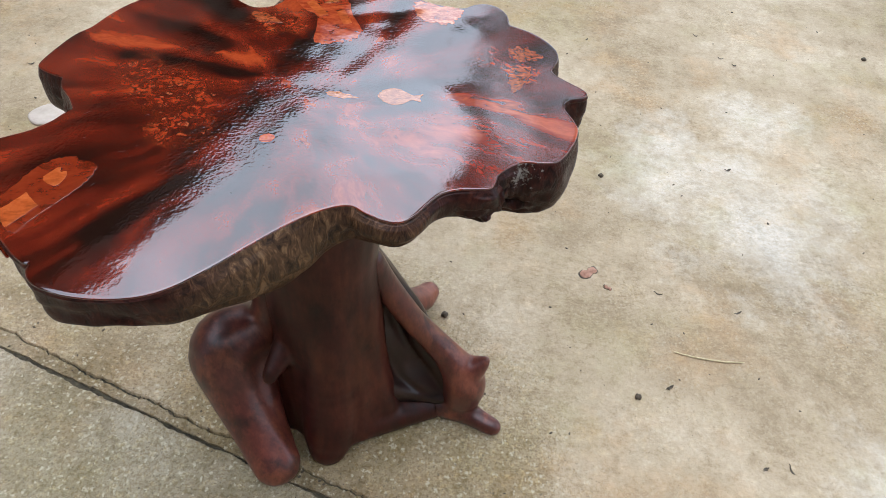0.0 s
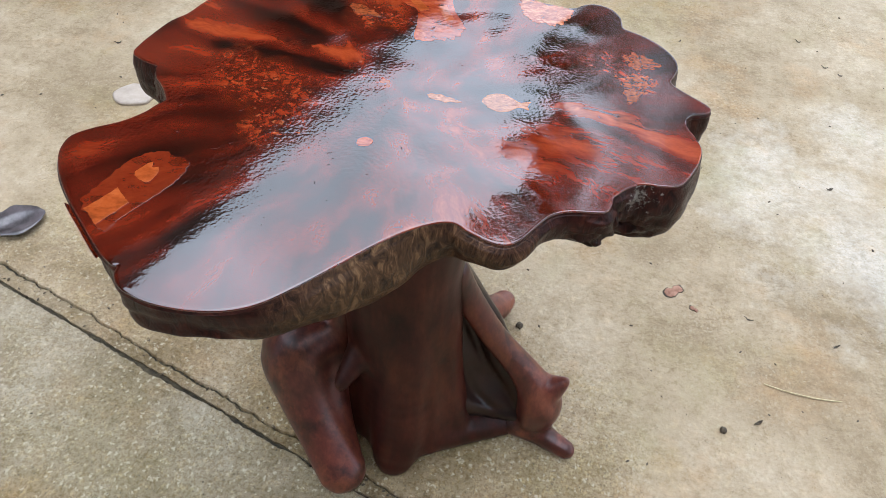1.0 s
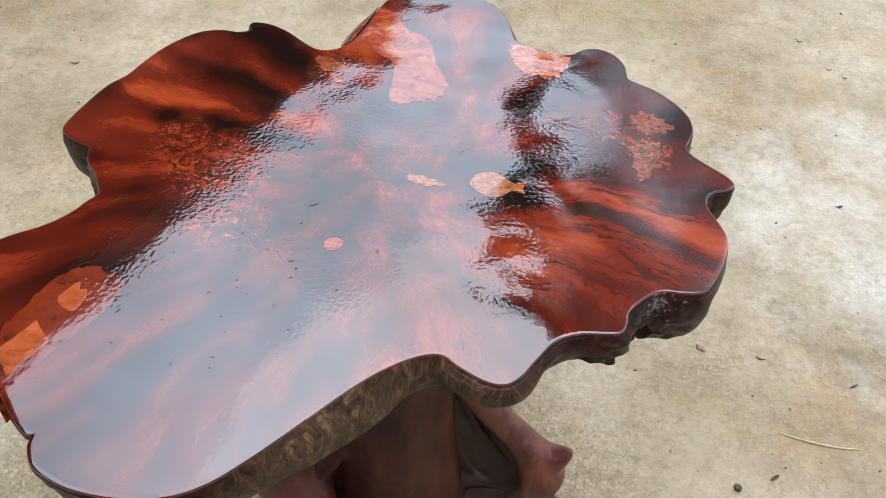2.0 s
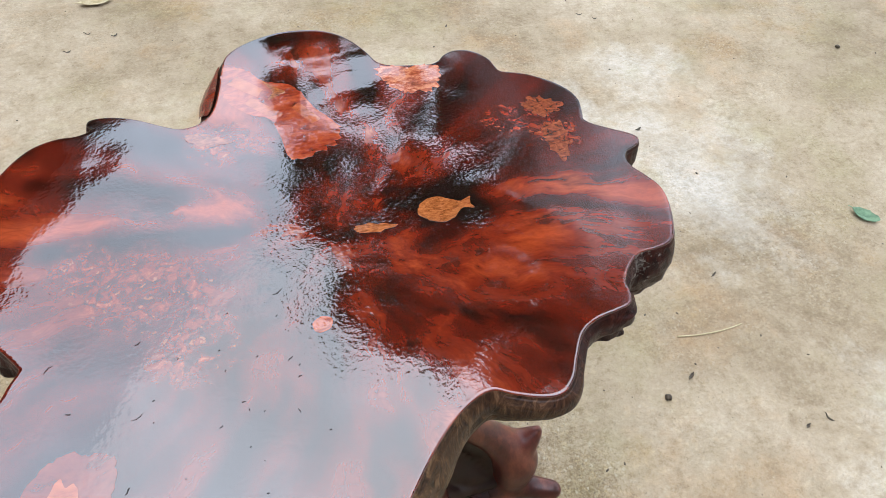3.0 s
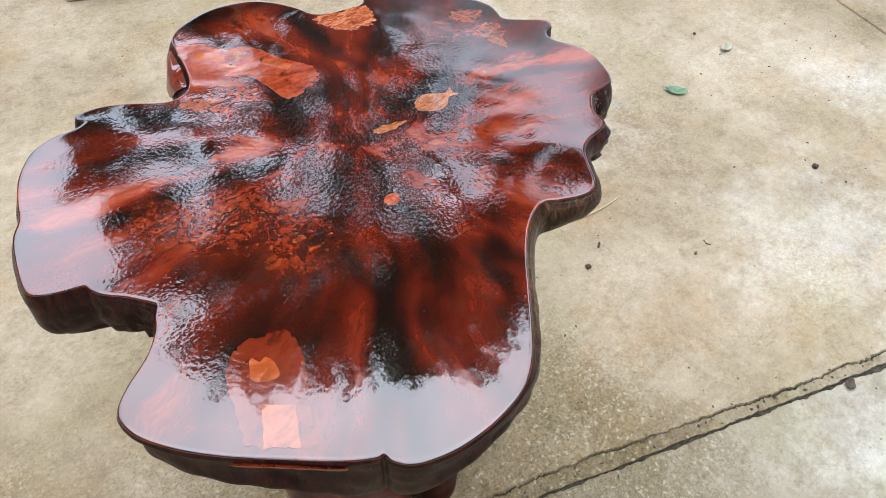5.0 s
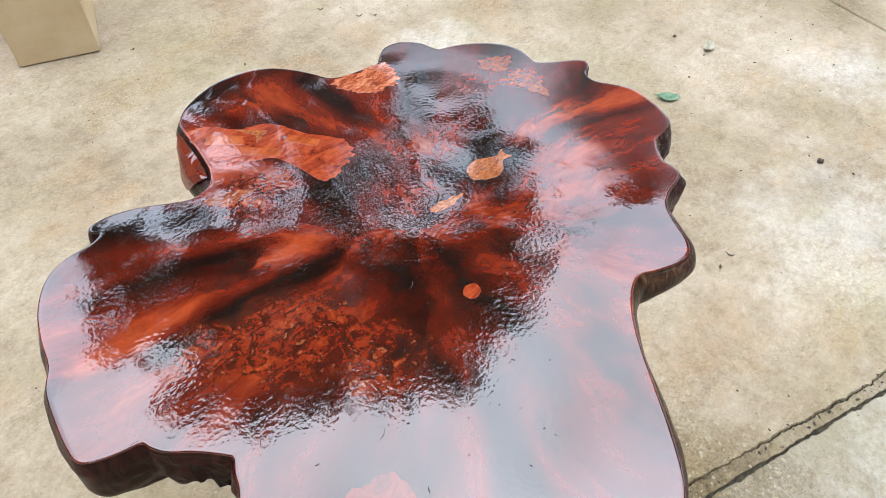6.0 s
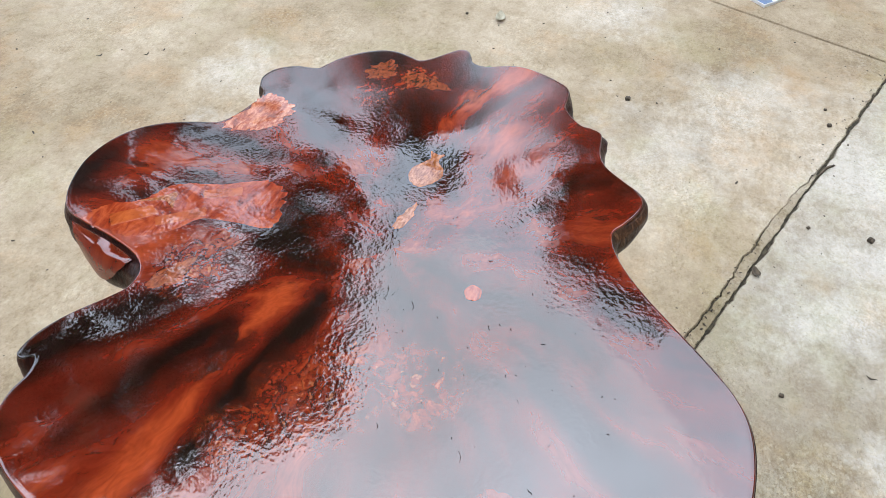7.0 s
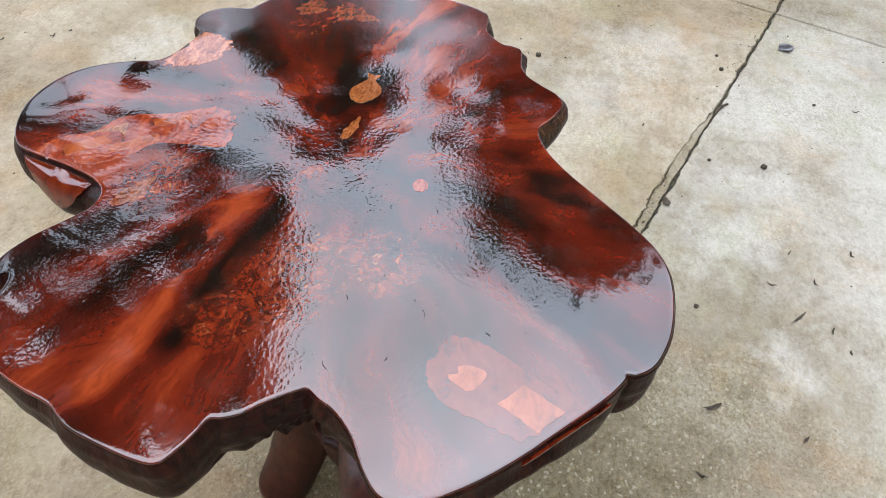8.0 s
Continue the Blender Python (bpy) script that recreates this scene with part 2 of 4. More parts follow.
def edge_wood():
    """The slab's live edge: dark oiled sapwood with combed fibres and pale scuffs."""
    m = Mat("live_edge_wood")
    comb = m.noise(38, 5, 0.7, m.vec("MULTIPLY", m.pos, (2.2, 2.2, 0.7)), 1.4)
    patch = m.noise(7, 4, 0.6)
    dark = m.ramp(comb, (0.36, (0.008, 0.0026, 0.0020)), (0.55, (0.030, 0.0075, 0.0048)), (0.72, (0.070, 0.018, 0.010)))
    pale = m.ramp(comb, (0.36, (0.022, 0.012, 0.007)), (0.53, (0.085, 0.044, 0.021)), (0.70, (0.24, 0.14, 0.068)))
    near = m.math("SUBTRACT", 1.3, m.math("MULTIPLY", m.vec("DISTANCE", m.pos, (-0.18, 0.640, 0.70)), 6.5))
    mask = m.ramp(m.math("ADD", near, m.math("MULTIPLY", m.math("SUBTRACT", patch, 0.5), 1.6)), (0.2, 0.0), (0.8, 0.85))
    c = m.mix(mask, dark, pale)
    crust = m.math("SUBTRACT", 1.0, m.math("MULTIPLY", m.vec("DISTANCE", m.pos, (0.085, 0.780, 0.742)), 34.0))
    c = m.mix(m.ramp(m.math("ADD", crust, m.math("MULTIPLY", m.math("SUBTRACT", m.noise(140, 4, 0.7), 0.5), 4.0)), (0.45, 0.0), (0.9, 0.8)), c, (0.26, 0.23, 0.20))
    return m.done(c, m.math("MULTIPLY_ADD", patch, 0.35, 0.22), m.bump(comb, 0.0022, 0.7), 0.10, 0.2, 1.5, spec=0.10)


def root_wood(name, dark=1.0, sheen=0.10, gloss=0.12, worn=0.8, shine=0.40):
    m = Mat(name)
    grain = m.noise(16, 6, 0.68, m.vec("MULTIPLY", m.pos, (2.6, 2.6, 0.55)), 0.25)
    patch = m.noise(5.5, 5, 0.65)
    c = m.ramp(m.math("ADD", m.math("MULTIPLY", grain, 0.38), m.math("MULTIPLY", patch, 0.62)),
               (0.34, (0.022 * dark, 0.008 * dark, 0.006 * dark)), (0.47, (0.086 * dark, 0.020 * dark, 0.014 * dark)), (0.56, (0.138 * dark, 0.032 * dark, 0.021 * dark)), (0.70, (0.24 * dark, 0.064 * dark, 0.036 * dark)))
    # rubbed orange-brown where the stain has worn through, random black painted as crevice shade
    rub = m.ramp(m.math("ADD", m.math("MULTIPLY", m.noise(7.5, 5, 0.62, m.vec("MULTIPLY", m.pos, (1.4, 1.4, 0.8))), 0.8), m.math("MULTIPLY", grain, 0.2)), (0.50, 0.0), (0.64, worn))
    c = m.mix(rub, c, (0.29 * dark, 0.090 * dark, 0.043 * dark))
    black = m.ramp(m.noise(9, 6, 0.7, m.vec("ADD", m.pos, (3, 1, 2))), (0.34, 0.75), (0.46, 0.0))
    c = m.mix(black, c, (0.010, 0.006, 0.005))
    fibre = m.noise(120, 3, 0.6, m.vec("MULTIPLY", m.pos, (1.0, 1.0, 0.25)))
    c = m.mix(m.ramp(fibre, (0.45, 0.35), (0.60, 0.0)), c, m.mix(1.0, c, (0.55, 0.5, 0.5), "MULTIPLY"))
    dents = m.math("ADD", m.math("MULTIPLY", m.noise(26, 3, 0.5), 1.0), m.math("MULTIPLY", grain, 0.5))
    return m.done(c, m.math("MULTIPLY_ADD", patch, 0.3, 0.30), m.bump(dents, 0.0016, 0.6), sheen, shine, 1.5, spec=gloss)


CHALK = ((0.95, 2.00, 0.22), (0.60, 1.72, 0.30), (0.66, 1.83, 0.16), (0.80, 1.75, 0.16), (0.85, 1.45, 0.35), (1.05, 0.60, 0.36), (1.35, 0.45, 0.35), (1.15, 0.02, 0.42), (1.5, -0.2, 0.5), (0.80, 0.10, 0.30), (0.55, 0.20, 0.26), (0.16, 0.06, 0.16), (1.75, 0.9, 0.25), (0.75, -0.25, 0.45), (1.3, -0.35, 0.7), (0.4, -0.3, 0.4))


DIRT = ((-0.75, 0.50, 0.55), (-0.30, 0.45, 0.45), (0.10, 0.55, 0.30), (-0.30, 0.85, 0.40), (-1.2, 0.75, 0.4))


def concrete(name, dark, warm, light, white):
    """Old yard concrete: soft clouds, chalky blotches, sand grains, pits and greenish grime."""
    m = Mat(name)
    bent = m.vec("MULTIPLY", m.vec("ADD", m.pos, m.vec("SCALE", m.vec("SUBTRACT", m.noise(4, 5, 0.65, color=True), (0.5, 0.5, 0.5)), scale=0.55)), (1, 1, 0))

    def at(scale, detail, rough, x, y):
        return m.noise(scale, detail, rough, m.vec("ADD", m.pos, (x, y, 0)))

    cloud, mid = at(1.3, 5, 0.6, 0, 0), at(9, 7, 0.72, 2, 5)
    base = m.ramp(m.math("ADD", m.math("MULTIPLY", cloud, 0.62), m.math("MULTIPLY", mid, 0.38)), (0.38, dark), (0.5, warm), (0.63, light))
    # chalk
    spots = None
    for x, y, k in CHALK:
        q = m.math("SUBTRACT", 1.0, m.math("MULTIPLY", m.vec("DISTANCE", bent, (x, y, 0)), 1.0 / k))
        spots = q if spots is None else m.math("MAXIMUM", spots, q)
    broken = m.math("ADD", m.math("MULTIPLY", m.math("SUBTRACT", at(5, 7, 0.72, 4, 4), 0.5), 2.0), m.math("MULTIPLY", m.math("SUBTRACT", at(45, 4, 0.7, 1, 8), 0.5), 0.8))
    blotch = m.math("ADD", m.math("MULTIPLY", m.math("MAXIMUM", spots, -0.5), 1.0), m.math("MULTIPLY", broken, 0.8))
    base = m.mix(m.ramp(blotch, (0.15, 0.0), (1.05, white)), base, (0.74, 0.70, 0.63))
    # trodden dirt
    grime = None
    for x, y, k in DIRT:
        q = m.math("SUBTRACT", 1.0, m.math("MULTIPLY", m.vec("DISTANCE", bent, (x, y, 0)), 1.0 / k))
        grime = q if grime is None else m.math("MAXIMUM", grime, q)
    grime = m.math("ADD", m.math("MAXIMUM", grime, -0.5), m.math("MULTIPLY", m.math("SUBTRACT", at(6, 6, 0.7, 2, 2), 0.5), 1.5))
    base = m.mix(m.ramp(grime, (-0.0, 0.0), (0.7, 0.85)), base, m.mix(1.0, base, (0.60, 0.56, 0.43), "MULTIPLY"))
    # green film and rusty stains
    base = m.mix(m.ramp(m.math("ADD", m.math("MULTIPLY", at(2.2, 5, 0.65, 9, 4), 0.7), m.math("MULTIPLY", mid, 0.3)), (0.50, 0.0), (0.62, 0.8)), base, m.mix(1.0, base, (0.80, 0.81, 0.68), "MULTIPLY"))
    base = m.mix(m.ramp(m.math("ADD", m.math("MULTIPLY", at(2.9, 5, 0.65, 1, 7), 0.7), m.math("MULTIPLY", mid, 0.3)), (0.52, 0.0), (0.65, 0.8)), base, m.mix(1.0, base, (0.94, 0.78, 0.62), "MULTIPLY"))
    # sand: worn fields show grains, trowelled fields are smooth
    worn = m.ramp(m.math("ADD", m.math("MULTIPLY", m.math("MAXIMUM", grime, -0.6), 0.35), at(2.3, 5, 0.65, 5, 2)), (0.34, 0.28), (0.72, 1.0))
    sand, grit = at(125, 3, 0.8, 0, 0), at(70, 4, 0.75, 7, 1)
    base = m.mix(m.math("MULTIPLY", worn, m.ramp(sand, (0.42, 1.0), (0.52, 0.0))), base, m.mix(1.0, base, (0.72, 0.67, 0.57), "MULTIPLY"))
    base = m.mix(m.math("MULTIPLY", worn, m.ramp(grit, (0.52, 0.0), (0.62, 0.8))), base, m.mix(1.0, base, (1.4, 1.37, 1.3), "MULTIPLY"))
    scour = m.noise(48, 6, 0.75, m.vec("MULTIPLY", m.vec("ADD", m.pos, (5, 3, 0)), (1.0, 1.6, 1.0)), 0.6)
    rubbed = m.ramp(at(3.1, 5, 0.65, 8, 8), (0.40, 0.1), (0.62, 1.0))
    base = m.mix(m.math("MULTIPLY", rubbed, m.ramp(scour, (0.40, 0.55), (0.50, 0.0))), base, m.mix(1.0, base, (0.70, 0.66, 0.58), "MULTIPLY"))
    base = m.mix(m.math("MULTIPLY", rubbed, m.ramp(scour, (0.54, 0.0), (0.64, 0.5))), base, m.mix(1.0, base, (1.25, 1.24, 1.2), "MULTIPLY"))
    wet = m.vec("ADD", m.pos, m.vec("SCALE", m.vec("SUBTRACT", m.noise(90, 2, 0.6, color=True), (0.5, 0.5, 0.5)), scale=0.02))
    base = m.mix(m.math("MULTIPLY", worn, m.ramp(m.voronoi(70, wet), (0.14, 0.6), (0.30, 0.0))), base, (0.56, 0.49, 0.36))
    base = m.mix(m.math("MULTIPLY", worn, m.ramp(m.voronoi(95, m.vec("ADD", wet, (3, 5, 0))), (0.13, 0.8), (0.22, 0.0))), base, (0.14, 0.11, 0.07))
    streak = m.noise(22, 8, 0.78, m.pos, 0.3)
    base = m.mix(m.ramp(streak, (0.36, 0.5), (0.50, 0.0)), base, m.mix(1.0, base, (0.62, 0.58, 0.50), "MULTIPLY"))
    pits = m.ramp(m.math("ADD", m.voronoi(46), m.math("MULTIPLY", at(6, 3, 0.6, 3, 9), 0.9)), (0.36, 0.85), (0.42, 0.0))
    base = m.mix(pits, base, (0.09, 0.072, 0.05))
    h = m.math("ADD", m.math("MULTIPLY", m.math("MULTIPLY", sand, worn), 0.6), m.math("ADD", m.math("MULTIPLY", grit, 0.7), m.math("ADD", m.math("MULTIPLY", streak, 0.5), m.math("MULTIPLY", pits, -0.8))))
    return m.done(base, 0.86, m.bump(h, 0.0040, 1.0), spec=0.25)


def plain(name, c1, c2, scale=20.0, rough=0.6, bump=0.0005, **more):
    m = Mat(name)
    g = m.noise(scale, 5, 0.6)
    return m.done(m.ramp(g, (0.36, c1), (0.64, c2)), rough, m.bump(m.noise(scale * 4, 3), bump, 0.6), **more)


WOOD = wood_face()
EDGE = edge_wood()
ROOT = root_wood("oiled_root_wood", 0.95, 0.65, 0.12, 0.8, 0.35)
# the same root wood, darkened for the shade under the slab
ROOT_SHADED = root_wood("shaded_stump_wood", 0.45, 0.35, 0.06, 0.35, 0.35)
# root wood painted nearly black for the shade in the recess
HOLLOW = root_wood("shaded_hollow_wood", 0.16, 0.5, 0.10, 0.15, 0.28)
AMBER = inlay_wood("orange_inlay_wood", (0.30, 0.055, 0.012), (0.40, 0.088, 0.022), 0.6)
TAN = inlay_wood("tan_inlay_wood", (0.23, 0.062, 0.015), (0.40, 0.130, 0.038), 3.0)
RESIN = inlay_wood("red_filler_resin", (0.135, 0.0145, 0.0045), (0.175, 0.0225, 0.0065), 0.4)
FLAKED = inlay_wood("flaked_red_filler", (0.23, 0.027, 0.008), (0.37, 0.066, 0.019), 0.9)
BURR = inlay_wood("tan_burr_wood", (0.15, 0.030, 0.009), (0.28, 0.070, 0.023), 2.0)
RAW = inlay_wood("raw_flaked_wood", (0.30, 0.060, 0.022), (0.56, 0.21, 0.095), 1.8)
SLAB = concrete("yard_concrete_warm", (0.266, 0.197, 0.119), (0.402, 0.313, 0.209), (0.515, 0.420, 0.306), 0.45)
SLAB2 = concrete("yard_concrete_pale", (0.27, 0.215, 0.148), (0.385, 0.325, 0.24), (0.48, 0.423, 0.338), 0.50)
CRUMBLED = concrete("crumbled_joint_concrete", (0.20, 0.150, 0.090), (0.325, 0.255, 0.168), (0.43, 0.352, 0.25), 0.25)
MORTAR = plain("joint_dirt", (0.024, 0.019, 0.011), (0.085, 0.068, 0.040), 60, 0.95, 0.003)
SOIL = plain("dark_soil", (0.020, 0.016, 0.011), (0.06, 0.048, 0.032), 12, 0.95, 0.006)


# ---- helpers for meshes ----
def mesh_ob(name, bm, material, parent=None, smooth=True):
    me = bpy.data.meshes.new(name)
    bmesh.ops.recalc_face_normals(bm, faces=bm.faces)
    if smooth:
        for f in bm.faces:
            f.smooth = True
    bm.to_mesh(me)
    bm.free()
    for k in material if isinstance(material, (list, tuple)) else (material,):
        me.materials.append(k)
    ob = new(name, me)
    ob.parent = parent
    return ob


def part(name, bm, material, parent, label="", smooth=True):
    return tagged(mesh_ob(name, bm, material, parent, smooth), label)


def thing(name, label, category, group="", kind="", at=(0, 0, 0)):
    ob = new(name)
    ob.location = at
    return tagged(ob, label, category, group, kind)


def loop_curve(pts, n):
    """n points on a closed Catmull-Rom curve through pts."""
    p = np.array(pts, float)
    k, out = len(p), []
    for i in range(n):
        s = i * k / n
        a, f = int(s), s - int(s)
        p0, p1, p2, p3 = (p[(a + j) % k] for j in (-1, 0, 1, 2))
        out.append(0.5 * (2 * p1 + (p2 - p0) * f + (2 * p0 - 5 * p1 + 4 * p2 - p3) * f * f + (3 * p1 - p0 - 3 * p2 + p3) * f ** 3))
    return np.array(out)


def skin(bm, rings, cap=True):
    """Quads between rings of the same number of points."""
    vs = [[bm.verts.new(p) for p in r] for r in rings]
    n = len(vs[0])
    for a, b in zip(vs, vs[1:]):
        for i in range(n):
            bm.faces.new((a[i], a[(i + 1) % n], b[(i + 1) % n], b[i]))
    if cap:
        bm.faces.new(vs[0][::-1]), bm.faces.new(vs[-1])
    return vs


def tube(bm, stations, sides=18, rough=0.0):
    """A limb through stations (x, y, z, radius), smooth between them, with rounded ends."""
    st = np.array(stations, float)
    k = len(st)
    pts = []
    for i in range((k - 1) * 6 + 1):
        s = min(i / 6, k - 1 - 1e-6)
        a, f = int(s), s - int(s)
        p0, p1, p2, p3 = (st[min(max(a + j, 0), k - 1)] for j in (-1, 0, 1, 2))
        pts.append(0.5 * (2 * p1 + (p2 - p0) * f + (2 * p0 - 5 * p1 + 4 * p2 - p3) * f * f + (3 * p1 - p0 - 3 * p2 + p3) * f ** 3))
    first, last = pts[0], pts[-1]
    d0, d1 = Vector(first[:3] - pts[1][:3]).normalized(), Vector(last[:3] - pts[-2][:3]).normalized()
    pts = [np.append(first[:3] + np.array(d0) * first[3] * q, first[3] * w) for q, w in ((0.75, 0.35), (0.5, 0.75))] + pts
    pts += [np.append(last[:3] + np.array(d1) * last[3] * q, last[3] * w) for q, w in ((0.5, 0.75), (0.75, 0.35))]
    rings, up = [], Vector((0.13, 0.21, 0.97))
    for i, q in enumerate(pts):
        a, b = pts[max(i - 1, 0)], pts[min(i + 1, len(pts) - 1)]
        t = Vector(b[:3] - a[:3]).normalized()
        u = t.cross(up)
        u = (u if u.length > 0.05 else t.cross(Vector((1, 0, 0)))).normalized()
        w = t.cross(u)
        ring = []
        for j in range(sides):
            g = 2 * math.pi * j / sides
            e = u * math.cos(g) + w * math.sin(g)
            rr = q[3] * (1 + rough * noise.noise(Vector(q[:3]) * 9 + e * 1.3))
            ring.append(Vector(q[:3]) + e * rr)
        rings.append(ring)
    skin(bm, rings)


# ---- the yard: ground sheet, concrete bays, joints ----
JOINT = Vector((2.852, -0.946, 0)).normalized()   # along the wide joint
CROSS = Vector((0.946, 2.852, 0)).normalized()    # along the saw cut
KNOT = Vector((1.779, -0.021, 0))                  # where the two meet

bm = bmesh.new()
bmesh.ops.create_grid(bm, x_segments=60, y_segments=60, size=400)
for v in bm.verts:
    v.co.z = -0.05
tagged(mesh_ob("ground", bm, SOIL), "dark bare soil beyond the concrete yard", "ground", kind="structure")


def strip_width(u):
    """How wide the crumbled strip beside the joint is, along the joint."""
    f = min(1.0, max(0.0, (-0.62 - u) / 0.5))
    return 0.026 * f * f * (3 - 2 * f) * (1.0 + 0.45 * noise.noise(Vector((u * 1.9, 3.3, 0))))


def chip(c):
    """How far a broken edge wanders from its line."""
    return noise.noise(c * 14) * 0.0050 + noise.noise(c * 45) * 0.0032 + noise.noise(c * 130) * 0.0026 + noise.noise(c * 300) * 0.0012


def bay(u0, u1, w0, w1, mat, label):
    """A concrete bay between two distances along the joint (u) and across it (w), with broken edges at the joint."""
    pts = []
    sides = [((u0, w0), (u1, w0)), ((u1, w0), (u1, w1)), ((u1, w1), (u0, w1)), ((u0, w1), (u0, w0))]
    for a, b in sides:
        near = min(abs(a[1]), abs(b[1])) < 0.06
        n = max(2, int(math.dist(a, b) / (0.004 if near else 0.05)))
        for i in range(n):
            f = i / n
            pts.append((a[0] + (b[0] - a[0]) * f, a[1] + (b[1] - a[1]) * f))
    rings = [[], [], [], []]
    for u, w in pts:
        c = KNOT + JOINT * u + CROSS * w
        if abs(w) < 0.06:
            c = c + CROSS * (chip(c) * (1.0 if w < 0 else 1.3) + (strip_width(u) if w > 0 else 0.0))
        if abs(u) < 0.02:
            c = c + JOINT * chip(c) * 0.25
        inward = (KNOT + JOINT * (u0 + u1) / 2 + CROSS * (w0 + w1) / 2 - c).normalized() * 0.003
        rings[0].append(c + Vector((0, 0, -0.12)))
        rings[1].append(c + Vector((0, 0, -0.004)))
        rings[2].append(c + inward)
        m = 0.05
        rings[3].append(KNOT + JOINT * min(max(u, u0 + m), u1 - m) + CROSS * min(max(w, w0 + m + 0.05), w1 - m - 0.05))
    bm = bmesh.new()
    skin(bm, rings)
    bmesh.ops.remove_doubles(bm, verts=bm.verts, dist=1e-6)
    ob = mesh_ob("pavement", bm, mat, None, False)
    return tagged(ob, label, "concrete slab", "yard bays", "structure")


bay(-7.0, -0.0042, 0.004, 6.0, SLAB, "warm stained concrete yard bay with chalky blotches")
bay(0.0042, 5.0, 0.004, 6.0, SLAB, "warm stained concrete yard bay beyond the saw cut")
bay(-7.0, -0.0042, -5.0, -0.0052, SLAB2, "paler weathered concrete yard bay")
bay(0.0042, 5.0, -5.0, -0.0052, SLAB2, "paler weathered concrete yard bay beyond the saw cut")


def joint_strip(name, u0, u1, inner, outer, level, rough, mat, label):
    """A rough strip lying in the joint, from inner to outer across it."""
    bm = bmesh.new()
    rows = []
    n = int((u1 - u0) / 0.005)
    for i in range(n):
        u = u0 + (u1 - u0) * i / n
        c = KNOT + JOINT * u
        a, b = inner(u, c), outer(u, c)
        if b - a < 0.0015:
            continue
        row = []
        for f in (0.0, 0.0, 0.2, 0.5, 0.8, 1.0, 1.0):
            p = c + CROSS * (a + (b - a) * f)
            z = level + rough * (0.6 * noise.noise(p * 40) + 0.6 * noise.noise(p * 120))
            row.append(bm.verts.new((p.x, p.y, -0.06 if len(row) in (0, 6) else z)))
        rows.append((u, row))
    for (u, p), (w, q) in zip(rows, rows[1:]):
        if w - u < 0.006:
            for j in range(6):
                bm.faces.new((p[j], p[j + 1], q[j + 1], q[j]))
    return tagged(mesh_ob(name, bm, mat, None, False), label, "joint mortar", kind="structure")


def north_edge(u, c):
    """Where the north bays' broken edge lies across the joint."""
    return 0.004 + chip(c + CROSS * 0.004) * 1.3 + strip_width(u)


joint_strip("trim", -6.95, -0.70, lambda u, c: 0.0018 + 0.8 * chip(c + Vector((3, 1, 0))), lambda u, c: north_edge(u, c) - max(0.0004, 0.0034 + 0.006 * noise.noise(c * 6)), -0.0014, 0.0040, CRUMBLED, "crumbling broken concrete strip beside the yard joint")
joint_strip("trim", -6.95, 4.9, lambda u, c: -0.012, lambda u, c: 0.045, -0.0090, 0.0035, MORTAR, "dark dirt packed into the yard joint")

# ---- what stands round the yard and shows in the lacquer: a house with deep eaves and trees ----
LEAF = plain("tree_leaf_green", (0.020, 0.040, 0.010), (0.055, 0.095, 0.025), 3, 0.5)
BARK = plain("tree_bark", (0.05, 0.038, 0.028), (0.13, 0.10, 0.075), 9, 0.9, 0.01)
PLASTER = plain("house_plaster", (0.17, 0.145, 0.115), (0.25, 0.215, 0.17), 2.5, 0.9, 0.002)
DARKWALL = plain("light_block_wall", (0.10, 0.085, 0.065), (0.17, 0.145, 0.115), 1.5, 0.9, 0.002)
EAVES = plain("eaves_boards", (0.06, 0.04, 0.026), (0.12, 0.08, 0.05), 6, 0.7, 0.002)
ROOFING = plain("roof_sheet", (0.16, 0.07, 0.05), (0.24, 0.11, 0.08), 4, 0.6, 0.002)


def toward(az, el, dist):
    """A place seen from the table at a bearing (degrees from +y towards +x), a height angle and a distance along the ground."""
    return Vector((HEART[0] + dist * math.sin(radians(az)), HEART[1] + dist * math.cos(radians(az)), TOP + dist * math.tan(radians(el))))


